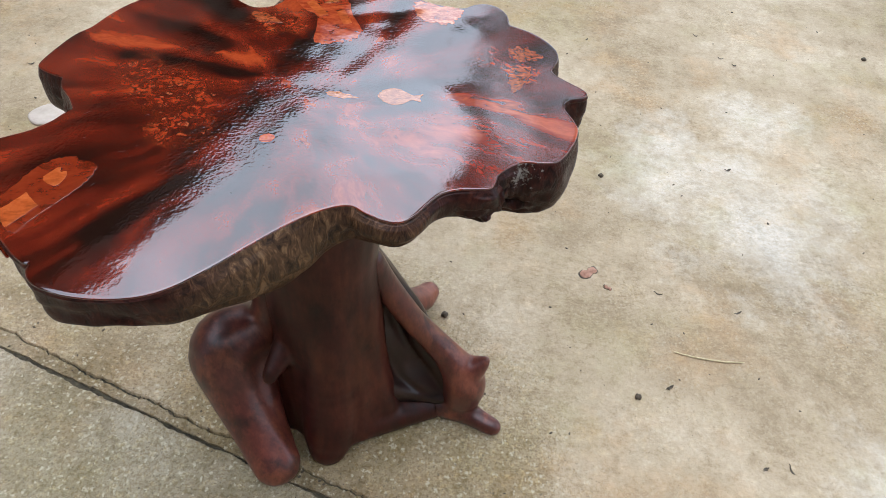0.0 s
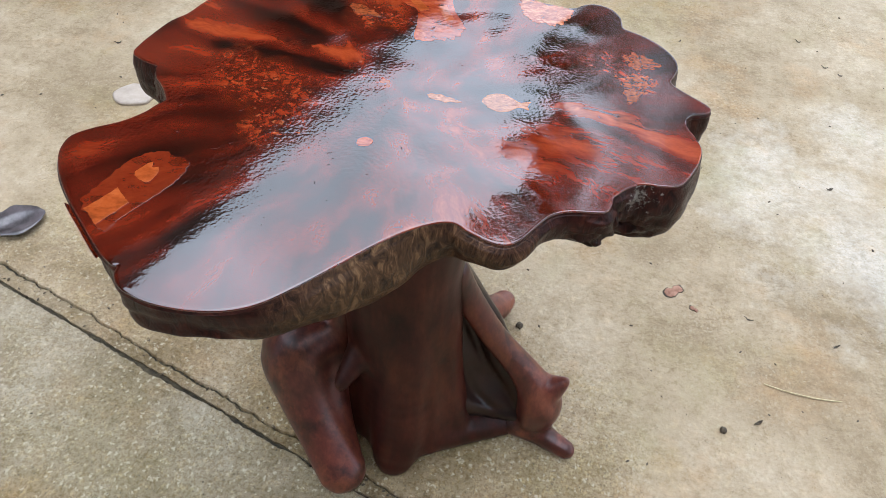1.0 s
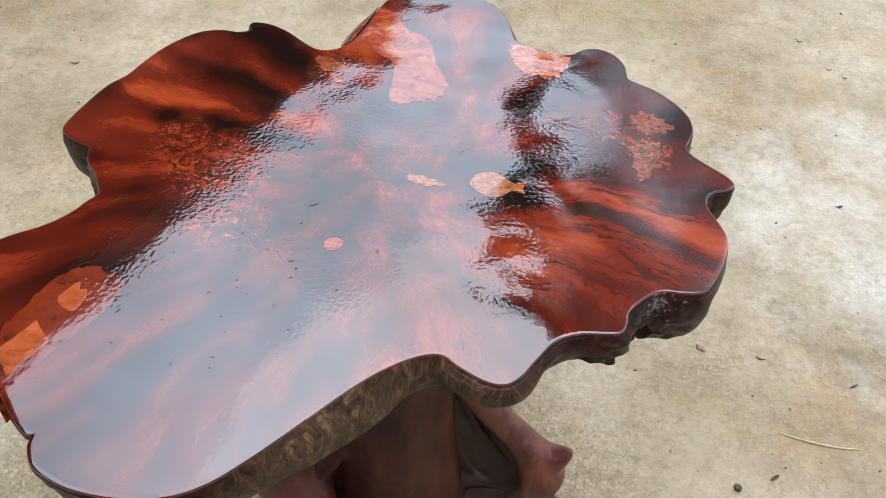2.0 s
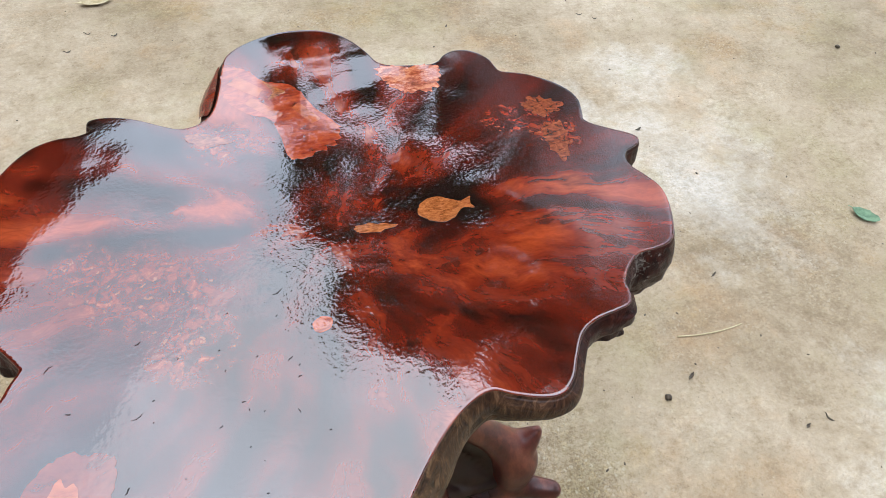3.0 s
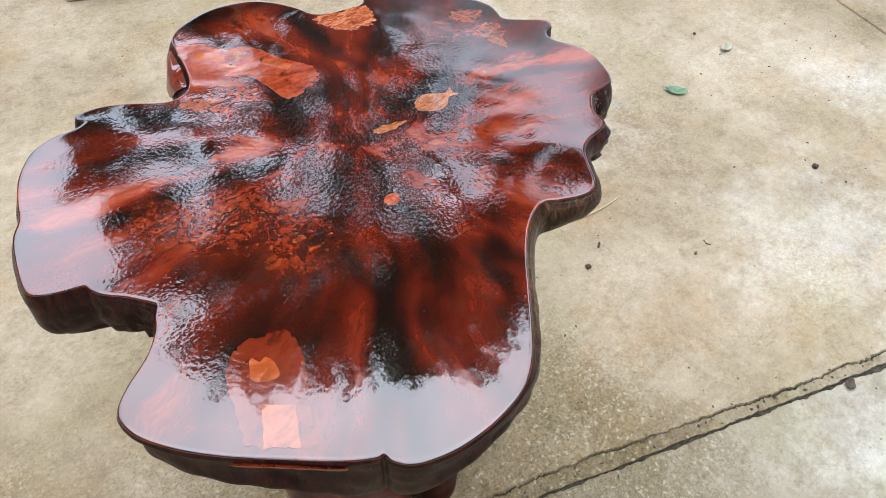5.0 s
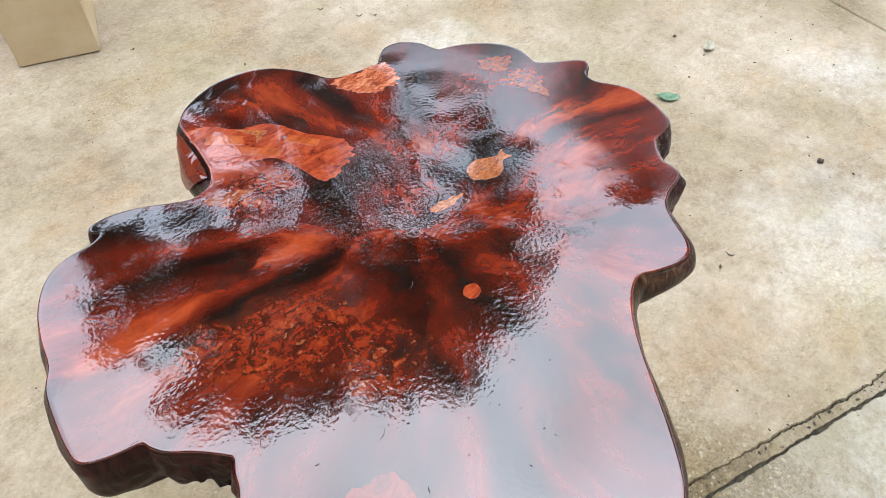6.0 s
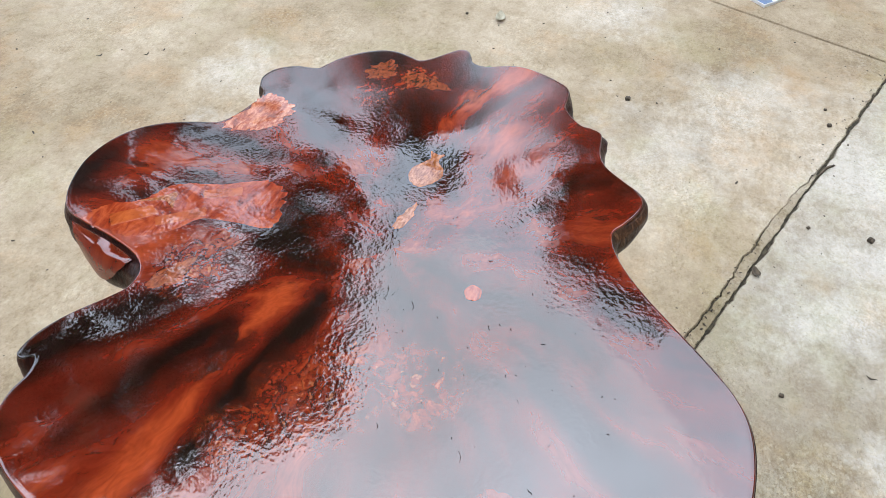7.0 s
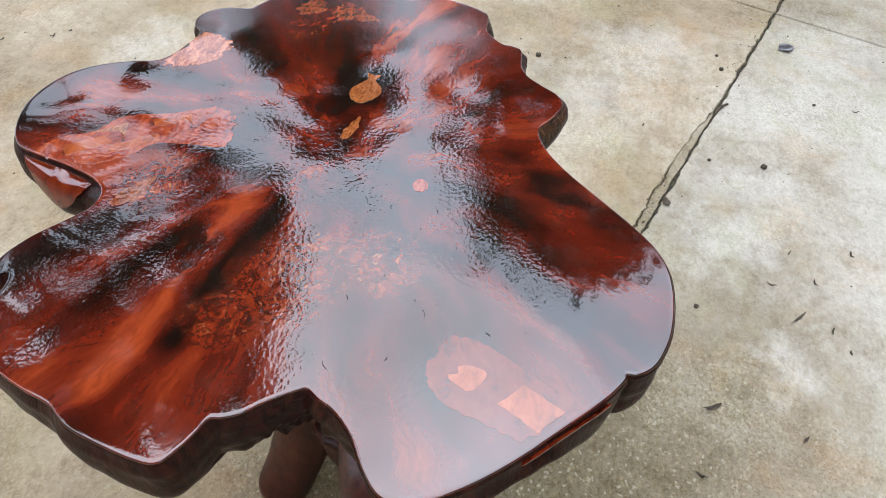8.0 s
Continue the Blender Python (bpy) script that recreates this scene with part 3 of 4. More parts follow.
def tree(label, foot_az, foot_dist, trunk_r, clumps, per_clump):
    foot = toward(foot_az, 0, foot_dist)
    foot.z = -0.04
    t = thing("tree", label, "tree", "trees round the yard", at=foot)
    back = Matrix.Translation(foot).inverted()
    bm = bmesh.new()
    heads = [toward(a, e, d) for a, e, s, d in clumps]
    mean = sum(heads, Vector()) / len(heads)
    fork = Vector((foot.x * 0.7 + mean.x * 0.3, foot.y * 0.7 + mean.y * 0.3, mean.z * 0.5))
    tube(bm, [(*foot, trunk_r * 1.35), (*(foot.lerp(fork, 0.15)), trunk_r), (*(foot.lerp(fork, 0.6)), trunk_r * 0.85), (*fork, trunk_r * 0.7)], 14, 0.2)
    ob = part("trunk", bm, BARK, t)
    ob.matrix_parent_inverse = back
    for h in heads:
        bm = bmesh.new()
        bend = fork.lerp(h, 0.5) + Vector((0, 0, 0.25))
        tube(bm, [(*fork, trunk_r * 0.5), (*bend, trunk_r * 0.3), (*h, trunk_r * 0.1)], 8, 0.15)
        ob = part("limb", bm, BARK, t)
        ob.matrix_parent_inverse = back
    rnd = np.random.RandomState(int(foot_az * 10) % 1000 + 7)
    verts, faces = [], []
    for (a, e, s, d), h in zip(clumps, heads):
        size = d / math.cos(radians(e)) * math.tan(radians(s))
        for i in range(int(per_clump * (s / 8.0) ** 2)):
            q = np.clip(rnd.normal(size=3), -2.4, 2.4) * size * 0.46
            c = Vector(h) + Vector((q[0], q[1], q[2] * 0.85))
            u = Vector(rnd.normal(size=3)).normalized()
            w = u.cross(Vector(rnd.normal(size=3))).normalized()
            ln, wd = rnd.uniform(0.11, 0.19), rnd.uniform(0.045, 0.075)
            droop = u.cross(w) * wd * 0.35
            k = len(verts)
            verts += [c - u * ln, c + w * wd - droop, c + u * ln, c - w * wd - droop, c]
            faces += [(k, k + 1, k + 4), (k + 1, k + 2, k + 4), (k + 2, k + 3, k + 4), (k + 3, k, k + 4)]
    me = bpy.data.meshes.new("crown")
    me.from_pydata([tuple(v) for v in verts], [], faces)
    me.materials.append(LEAF)
    ob = new("crown", me)
    ob.parent = t
    ob.matrix_parent_inverse = back
    return t


tree("tall broad-leaved shade tree with an open dark green crown", 30, 5.6, 0.16, [
    (9, 22, 4.5, 5.8), (18, 22, 4.5, 5.8), (28, 22, 4.5, 5.8), (38, 22, 4.5, 5.8), (48, 22, 4.5, 5.8), (4, 25, 2.4, 5.7), (1, 31, 2.2, 5.6), (3, 37, 3.0, 5.5), (8, 29, 1.8, 5.7), (13, 32, 2.0, 5.6), (20, 31, 2.6, 5.6), (21, 35, 2.2, 5.6), (27, 30, 1.8, 5.6), (27, 36, 1.8, 5.6), (33, 33, 2.2, 5.6), (44, 33, 1.8, 5.6), (46, 39, 2.6, 5.5), (14, 39, 2.6, 5.5), (27, 40, 2.6, 5.5), (36, 40, 1.8, 5.5),
    (1, 42, 3, 5.4), (9, 44, 4.0, 5.3), (17, 45, 4.4, 5.2), (25, 46, 4.0, 5.2), (34, 48, 3.6, 5.2), (41, 47, 3.6, 5.2), (49, 45, 4.2, 5.2), (4, 50, 3.6, 5.0), (12, 51, 4.6, 5.0), (21, 52, 4.8, 5.0), (30, 53, 4.6, 4.9), (39, 53, 4.4, 4.9), (46, 51, 3.0, 5.0), (18, 55, 3, 4.9), (29, 57, 3, 4.8), (38, 57.5, 3, 4.8), (9, 54, 2.4, 4.9)], 1350)
tree("slender young tree with a narrow green crown", 63, 6.2, 0.10, [
    (62, 33, 3.6, 5.9), (65, 37, 3.0, 5.8), (60, 38, 2.4, 5.8), (63, 41, 2.2, 5.8), (67, 32, 3.2, 5.9), (59, 31, 3.4, 5.9), (63, 25, 6, 6.0)], 1500)
tree("spreading green shade tree at the yard's edge", 100, 6.0, 0.20, [
    (80, 43, 4, 5.8), (84, 48, 4.5, 5.6), (90, 50, 4.5, 5.6), (96, 50, 4.5, 5.6), (87, 42, 6, 5.7), (97, 43, 6, 5.7), (106, 42, 5, 5.8), (80, 36, 3.6, 5.9), (86, 32, 6, 5.9), (97, 32, 7, 5.9), (109, 32, 7, 5.9), (121, 33, 7, 6.0), (82, 23, 6, 6.1), (94, 21, 8, 6.1), (110, 21, 8, 6.1), (126, 22, 8, 6.1)], 1400)

# the house: a long wall with a deep eave that runs past the yard
HN = Vector((math.sin(radians(-72.8)), math.cos(radians(-72.8)), 0))   # from the yard to the house
HT = Vector((-HN.y, HN.x, 0))                                      # along the house
if HT.y < 0:
    HT = -HT
house = thing("house", "dark plastered house with deep eaves beside the yard", "house", at=Vector((HEART[0], HEART[1], 0)) + HN * 5.0 + Vector((0, 0, -0.05)))


def house_box(name, a0, a1, n0, n1, z0, z1, mat, rise=0.0, label=""):
    """A block along the house: a along it, n away from the yard, rising by rise away from the yard."""
    bm = bmesh.new()
    o = Vector((HEART[0], HEART[1], 0))
    vs = [bm.verts.new(o + HT * a + HN * n + Vector((0, 0, z + (rise if n == n1 else 0)))) for a in (a0, a1) for n in (n0, n1) for z in (z0, z1)]
    for f in ((0, 1, 3, 2), (4, 6, 7, 5), (0, 4, 5, 1), (2, 3, 7, 6), (0, 2, 6, 4), (1, 5, 7, 3)):
        bm.faces.new([vs[i] for i in f])
    bmesh.ops.bevel(bm, geom=bm.edges[:], offset=0.01, segments=1, affect="EDGES")
    ob = part(name, bm, mat, house, label, False)
    ob.matrix_parent_inverse = Matrix.Translation(house.location).inverted()
    return ob


EH = TOP + 3.21
house_box("wall", -5.5, 8.5, 4.8, 5.0, -0.05, EH + 0.15, PLASTER)
house_box("soffit", -6.0, 9.0, 3.58, 4.8, EH, EH + 0.03, EAVES, 0.0, "dark board soffit")
house_box("fascia", -6.0, 9.0, 3.54, 3.58, EH - 0.02, EH + 0.22, EAVES)
house_box("roof", -6.1, 9.1, 3.50, 8.5, EH + 0.22, EH + 0.27, ROOFING, 2.2)


# a plain unseen wall, added behind the camera to block low southern light
bm = bmesh.new()
vs = [bm.verts.new((x, y, z)) for x in (-6.0, 7.0) for y in (-3.9, -3.6) for z in (-0.06, 6.0)]
for f in ((0, 1, 3, 2), (4, 6, 7, 5), (0, 4, 5, 1), (2, 3, 7, 6), (0, 2, 6, 4), (1, 5, 7, 3)):
    bm.faces.new([vs[i] for i in f])
bmesh.ops.bevel(bm, geom=bm.edges[:], offset=0.02, segments=2, affect="EDGES")
tagged(mesh_ob("light_block_south", bm, DARKWALL, None, False), "plain dark wall, unseen, added behind the yard to block low light", "wall", kind="structure")


# ---- the table ----
table = thing("live_edge_table", "red-brown lacquered live-edge wood slab table on a root stump", "table", at=(-0.2, 0.85, 0))


def placed(ob):
    """Parts are built in the yard's own coordinates; undo the shift of the table's foot."""
    ob.matrix_parent_inverse = Matrix.Translation(table.location).inverted()
    return ob


# the outline of the slab, lobe by lobe, anticlockwise seen from above
FRONT = [(-0.127, 0.668), (-0.152, 0.653), (-0.180, 0.627), (-0.212, 0.590), (-0.244, 0.553), (-0.271, 0.527), (-0.298, 0.513), (-0.333, 0.507), (-0.369, 0.508), (-0.396, 0.515), (-0.411, 0.523), (-0.4205, 0.535), (-0.4225, 0.544), (-0.430, 0.546), (-0.452, 0.561), (-0.487, 0.592), (-0.522, 0.624), (-0.551, 0.656), (-0.571, 0.686)]
FRONT_LOBE = [(-0.578, 0.708), (-0.576, 0.725), (-0.560, 0.742), (-0.533, 0.762), (-0.516, 0.783), (-0.509, 0.799), (-0.502, 0.812), (-0.505, 0.820), (-0.521, 0.842), (-0.538, 0.860), (-0.545, 0.873), (-0.549, 0.884), (-0.563, 0.889), (-0.579, 0.896), (-0.594, 0.907), (-0.596, 0.926), (-0.591, 0.962), (-0.583, 0.997), (-0.569, 1.023), (-0.561, 1.056)]
WEST_LOBE = [(-0.549, 1.092), (-0.532, 1.121), (-0.514, 1.138), (-0.490, 1.145), (-0.470, 1.143), (-0.456, 1.146), (-0.450, 1.152), (-0.456, 1.162), (-0.453, 1.170), (-0.440, 1.171), (-0.423, 1.167), (-0.400, 1.155), (-0.368, 1.132), (-0.349, 1.121), (-0.332, 1.121), (-0.318, 1.130), (-0.306, 1.150), (-0.296, 1.187), (-0.288, 1.231), (-0.281, 1.259)]
NORTH_LOBE = [(-0.264, 1.278), (-0.237, 1.293), (-0.204, 1.303), (-0.174, 1.302), (-0.147, 1.293), (-0.125, 1.275), (-0.108, 1.249), (-0.095, 1.215), (-0.087, 1.190), (-0.071, 1.176), (-0.042, 1.166), (-0.021, 1.162), (-0.007, 1.167), (0.003, 1.178), (0.018, 1.185), (0.034, 1.183), (0.048, 1.173), (0.059, 1.153)]
EAST = [(0.061, 1.137), (0.064, 1.122), (0.076, 1.115), (0.098, 1.103), (0.121, 1.081), (0.135, 1.057), (0.138, 1.034), (0.132, 1.012), (0.127, 0.997), (0.134, 0.984), (0.154, 0.968), (0.169, 0.957), (0.176, 0.947), (0.172, 0.938), (0.162, 0.932), (0.151, 0.927), (0.143, 0.915), (0.143, 0.900), (0.152, 0.880)]
SOUTH_EAST = [(0.158, 0.859), (0.153, 0.832), (0.140, 0.801), (0.127, 0.783), (0.108, 0.778), (0.086, 0.776), (0.069, 0.764), (0.055, 0.747), (0.053, 0.734), (0.047, 0.721), (0.032, 0.717), (0.009, 0.713), (-0.011, 0.702), (-0.027, 0.680), (-0.039, 0.661), (-0.053, 0.651), (-0.070, 0.652), (-0.093, 0.662), (-0.109, 0.671)]
N = 900
edge = loop_curve((FRONT + FRONT_LOBE + WEST_LOBE + NORTH_LOBE + EAST + SOUTH_EAST)[::-1], N)
centre = np.array(HEART)


def bulge(x, y, cx, cy, s):
    return math.exp(-((x - cx) ** 2 + (y - cy) ** 2) / (s * s))


def relief(x, y):
    """Height of the hand-planed face above its plane: planing hollows, and grooves that fan out from the heart."""
    p = Vector((x, y, 0))
    v = Vector((x - HEART[0], y - HEART[1], 0))
    r = v.length + 1e-6
    lively = 0.2 + 0.8 * min(1.0, max(0.0, (x + y - 0.45) / 0.22))
    lively *= 1.0 - 0.7 * min(1.0, max(0.0, (x + 0.02) / 0.12))
    h = 0.0016 * lively * noise.noise(p * 9.0 + Vector((4.1, 2.2, 0)))
    h += 0.00060 * lively * noise.noise(p * 21.0 + Vector((1.7, 8.2, 3)))
    h += 0.0009 * noise.noise(p * 3.5 + Vector((7.1, 0.2, 1)))
    h -= 0.22 * max(0.0, x - 0.01) ** 2
    fan = min(1.0, (r / 0.26) ** 2) * max(0.0, min(1.0, 0.35 + v.y / r))
    return h + 0.0020 * fan * lively * noise.noise(v / r * 3.2 + Vector((2.4, 5.1, r * 1.5)))


def face_z(x, y):
    return TOP + LEAN_X * (x - HEART[0]) + LEAN_Y * (y - HEART[1]) + relief(x, y)


# the polished face: rings from the heart out to the edge
bm = bmesh.new()
steps = [0.012 + 0.976 * (i / 100) ** 0.85 for i in range(101)]
rings = []
for s in steps:
    ring = []
    for e in edge:
        q = centre + (e - centre) * s
        ring.append((q[0], q[1], face_z(q[0], q[1])))
    rings.append(ring)
# the outward direction along the rim
rim = []
for i, e in enumerate(edge):
    t = edge[(i + 1) % N] - edge[i - 1]
    o = np.array((t[1], -t[0])) / (np.hypot(*t) + 1e-9)
    rim.append(o)
rim = np.array(rim)
if np.sum((edge - centre) * rim) < 0:
    rim = -rim
for _ in range(3):
    rim = (np.roll(rim, 1, 0) + rim + np.roll(rim, -1, 0)) / 3
level = [face_z(e[0], e[1]) for e in edge]
for out, down in ((-0.0010, 0.0), (0.0, -0.0003), (0.0006, -0.0010), (0.0008, -0.0022)):
    rings.append([(e[0] + o[0] * out, e[1] + o[1] * out, z + down) for e, o, z in zip(edge, rim, level)])
bm.faces.new(skin(bm, rings, False)[0])
tabletop = placed(part("tabletop", bm, WOOD, table, "glossy red heartwood face with dark radial grain and burl"))

# the live edge and underside
bm = bmesh.new()
PROFILE = [(0.0008, -0.0022, 0.0), (0.0022, -0.0046, 0.1), (0.0038, -0.0080, 0.2), (0.0065, -0.014, 0.5), (0.0080, -0.028, 0.9), (0.0070, -0.044, 1.0), (0.0020, -0.058, 1.0), (-0.008, -0.067, 1.0), (-0.030, -0.074, 1.0), (-0.070, -0.082, 0.8), (-0.130, -0.094, 0.5)]
PROFILE = [tuple(np.array(a) + (np.array(b) - np.array(a)) * k / 3) for a, b in zip(PROFILE, PROFILE[1:]) for k in range(3)] + [PROFILE[-1]]


def swell(x, y):
    """How far the slab's side bellies out and how deep it hangs, round the outline."""
    belly, deep = 1.0, 1.0
    belly += 2.6 * bulge(x, y, -0.30, 1.18, 0.06) + 0.8 * bulge(x, y, -0.22, 0.59, 0.10) - 0.6 * bulge(x, y, 0.12, 0.95, 0.12) - 2.2 * bulge(x, y, -0.57, 0.70, 0.09) - 1.8 * bulge(x, y, -0.48, 0.59, 0.07) - 1.4 * bulge(x, y, -0.33, 0.51, 0.08)
    deep += 0.50 * bulge(x, y, -0.19, 0.62, 0.08) + 0.50 * bulge(x, y, 0.14, 0.82, 0.07) - 0.18 * bulge(x, y, 0.0, 0.70, 0.06) - 0.30 * bulge(x, y, -0.07, 0.665, 0.06) - 0.22 * bulge(x, y, -0.36, 0.51, 0.10) + 0.35 * bulge(x, y, -0.43, 0.55, 0.06) + 0.25 * bulge(x, y, -0.29, 1.18, 0.07) + 0.15 * bulge(x, y, -0.57, 0.90, 0.08)
    return belly, deep


def side_point(i, out, down, rough, proud=0.0):
    """A point of the slab's side below the i-th point of its outline."""
    e, o = edge[i], rim[i]
    belly, deep = swell(e[0], e[1])
    burl = bulge(e[0], e[1], 0.07, 0.755, 0.05) + 0.6 * bulge(e[0], e[1], -0.51, 0.83, 0.06)
    p = Vector((e[0], e[1], down * 2))
    a = rough * (0.005 * noise.noise(p * 12) + 0.003 * noise.noise(p * 34) + burl * (0.014 * noise.noise(p * 38) + 0.010 * noise.noise(p * 95)))
    r = e - centre
    q = e + o * (max(out, 0.0) * (belly if down < -0.006 else 1.0) + a + proud) + r / np.hypot(*r) * min(out, 0.0)
    z = level[i] + down * (deep if down < -0.005 else 1.0) + rough * (0.006 * noise.noise(p * 17 + Vector((3, 1, 7))) + 0.012 * burl * noise.noise(p * 70 + Vector((1, 4, 2))))
    return (q[0], q[1], z)


rings = [[side_point(i, out, down, rough) for i in range(N)] for out, down, rough in PROFILE]
vs = skin(bm, rings, False)
bm.faces.new(vs[-1])
live_edge = placed(part("live_edge", bm, EDGE, table, "dark brown fibrous live edge and underside"))


def inlay(name, pts, mat, label, lift=0.0003, n=72, ragged=0.07):
    """A filled patch in the face: its own outline, lying in the lacquer."""
    o = loop_curve(pts, n)
    c = o.mean(0)
    o = np.array([c + (e - c) * (1 + ragged * noise.noise(Vector((e[0], e[1], 0)) * 110) + 0.7 * ragged * noise.noise(Vector((e[0], e[1], 1)) * 300)) for e in o])
    bm = bmesh.new()
    rings = []
    for s in (0.05, 0.3, 0.55, 0.78, 0.93, 1.0):
        rings.append([(q[0], q[1], face_z(q[0], q[1]) + lift) for q in (c + (e - c) * s for e in o)])
    vs = skin(bm, rings, False)
    bm.faces.new(vs[0])
    skin(bm, [[(e[0], e[1], face_z(e[0], e[1]) + h) for e in o] for h in (lift, -0.003)], False)
    ob = placed(part(name, bm, mat, table, label))
    if sum(f.normal.z for f in ob.data.polygons) < 0:
        ob.data.flip_normals()
    up = []
    for v in ob.data.vertices:
        x, y, d = v.co.x, v.co.y, 0.002
        up.append(Vector((face_z(x - d, y) - face_z(x + d, y), face_z(x, y - d) - face_z(x, y + d), 2 * d)).normalized())
    ob.data.normals_split_custom_set_from_vertices(up)
    return ob


def box_pts(a, b, c, d, k=5):
    """A straight-sided outline as points for loop_curve."""
    out = []
    for p, q in ((a, b), (b, c), (c, d), (d, a)):
        out += [(p[0] + (q[0] - p[0]) * f, p[1] + (q[1] - p[1]) * f) for f in (0.02, 0.33, 0.66, 0.98)]
    return out


inlay("inlay", [(-0.113, 0.894), (-0.105, 0.910), (-0.088, 0.914), (-0.073, 0.905), (-0.063, 0.900), (-0.051, 0.904), (-0.055, 0.895), (-0.053, 0.886), (-0.065, 0.889), (-0.080, 0.877), (-0.097, 0.877)], TAN, "fish-shaped amber wood inlay")
inlay("inlay", [(-0.182, 0.891), (-0.168, 0.897), (-0.148, 0.890), (-0.139, 0.886), (-0.155, 0.882), (-0.170, 0.884)], TAN, "small leaf-shaped amber wood inlay", n=48, ragged=0.3)
inlay("inlay", [(-0.246, 0.785), (-0.237, 0.792), (-0.228, 0.787), (-0.231, 0.776), (-0.243, 0.775)], FLAKED, "small round reddish inlay", n=36)
inlay("resin_fill", [(-0.505, 0.622), (-0.500, 0.650), (-0.489, 0.692), (-0.466, 0.715), (-0.440, 0.712), (-0.420, 0.702), (-0.422, 0.672), (-0.438, 0.636), (-0.452, 0.606), (-0.461, 0.585), (-0.484, 0.603)], RESIN, "brick-red resin fill", 0.0003, 90)
inlay("inlay", box_pts((-0.496, 0.612), (-0.472, 0.592), (-0.455, 0.630), (-0.478, 0.648)), AMBER, "rectangular orange wood inlay", 0.0006, 64)
inlay("inlay", [(-0.472, 0.678), (-0.464, 0.668), (-0.452, 0.664), (-0.447, 0.676), (-0.450, 0.690), (-0.457, 0.688), (-0.462, 0.697)], AMBER, "jagged orange wood inlay", 0.0006, 48)
inlay("resin_fill", [(-0.284, 1.232), (-0.257, 1.220), (-0.241, 1.191), (-0.204, 1.165), (-0.185, 1.115), (-0.163, 1.061), (-0.181, 1.032), (-0.226, 1.021), (-0.234, 1.069), (-0.242, 1.106), (-0.264, 1.124), (-0.286, 1.155), (-0.293, 1.189)], FLAKED, "flaked orange-red wood and resin fill", 0.0003, 110)
inlay("inlay", box_pts((-0.202, 1.129), (-0.182, 1.088), (-0.194, 1.081), (-0.213, 1.121)), AMBER, "rectangular orange wood inlay", 0.0006, 64)
inlay("inlay", [(-0.241, 1.189), (-0.227, 1.171), (-0.215, 1.157), (-0.225, 1.152), (-0.238, 1.147), (-0.231, 1.162)], TAN, "pale triangular wood chip set in resin", 0.0006, 40)
inlay("inlay", box_pts((-0.284, 1.195), (-0.271, 1.210), (-0.242, 1.171), (-0.251, 1.156)), AMBER, "rectangular orange wood inlay", 0.0006, 64)
inlay("inlay", box_pts((-0.268, 1.148), (-0.258, 1.157), (-0.223, 1.110), (-0.236, 1.102)), AMBER, "rectangular orange wood inlay", 0.0006, 64)
inlay("inlay", [(-0.343, 1.099), (-0.328, 1.104), (-0.302, 1.089), (-0.297, 1.076), (-0.316, 1.074), (-0.334, 1.084)], BURR, "rough amber knot inlay", n=48, ragged=0.35)
inlay("resin_fill", [(-0.088, 1.177), (-0.052, 1.165), (-0.015, 1.158), (-0.018, 1.123), (-0.044, 1.105), (-0.074, 1.117), (-0.091, 1.150)], RAW, "raw flaked pale-orange wood chunk", 0.0004, 72, ragged=0.22)
inlay("inlay", [(0.063, 1.044), (0.083, 1.056), (0.106, 1.042), (0.111, 1.023), (0.091, 1.013), (0.070, 1.022)], BURR, "rough tan knot inlay", n=48, ragged=0.4)
inlay("inlay", [(0.063, 0.976), (0.079, 0.999), (0.093, 0.997), (0.094, 0.975), (0.083, 0.944), (0.069, 0.934), (0.066, 0.955)], BURR, "small mottled orange burl inlay", n=40, ragged=0.5)


# red resin let into the slab's side: a deep block on the north lobe, a thin lens under the west inlay
def side_resin(idx, first, depth, label):
    bm = bmesh.new()
    cols = []
    for n, i in enumerate(idx):
        wide = depth * math.sin(math.pi * n / (len(idx) - 1)) ** 0.6 + 0.05
        col = []
        for r in range(9):
            k = first + wide * r / 8
            a, f = int(k), k - int(k)
            out, down, rough = (u + (w - u) * f for u, w in zip(PROFILE[a], PROFILE[a + 1]))
            col.append(bm.verts.new(side_point(i, out, down, rough * 0.5, 0.0035)))
        cols.append(col)
    for a, b in zip(cols, cols[1:]):
        for k in range(8):
            bm.faces.new((a[k], a[k + 1], b[k + 1], b[k]))
    return placed(part("resin_block", bm, RESIN, table, label))


side_resin([i for i, e in enumerate(edge) if -0.33 < e[0] < -0.262 and 1.140 < e[1] < 1.250], 3, 10, "glossy brick-red resin block in the slab's side")
side_resin([i for i, e in enumerate(edge) if -0.525 < e[0] < -0.445 and 0.550 < e[1] < 0.640], 3, 4, "thin red resin lens under the orange inlay")

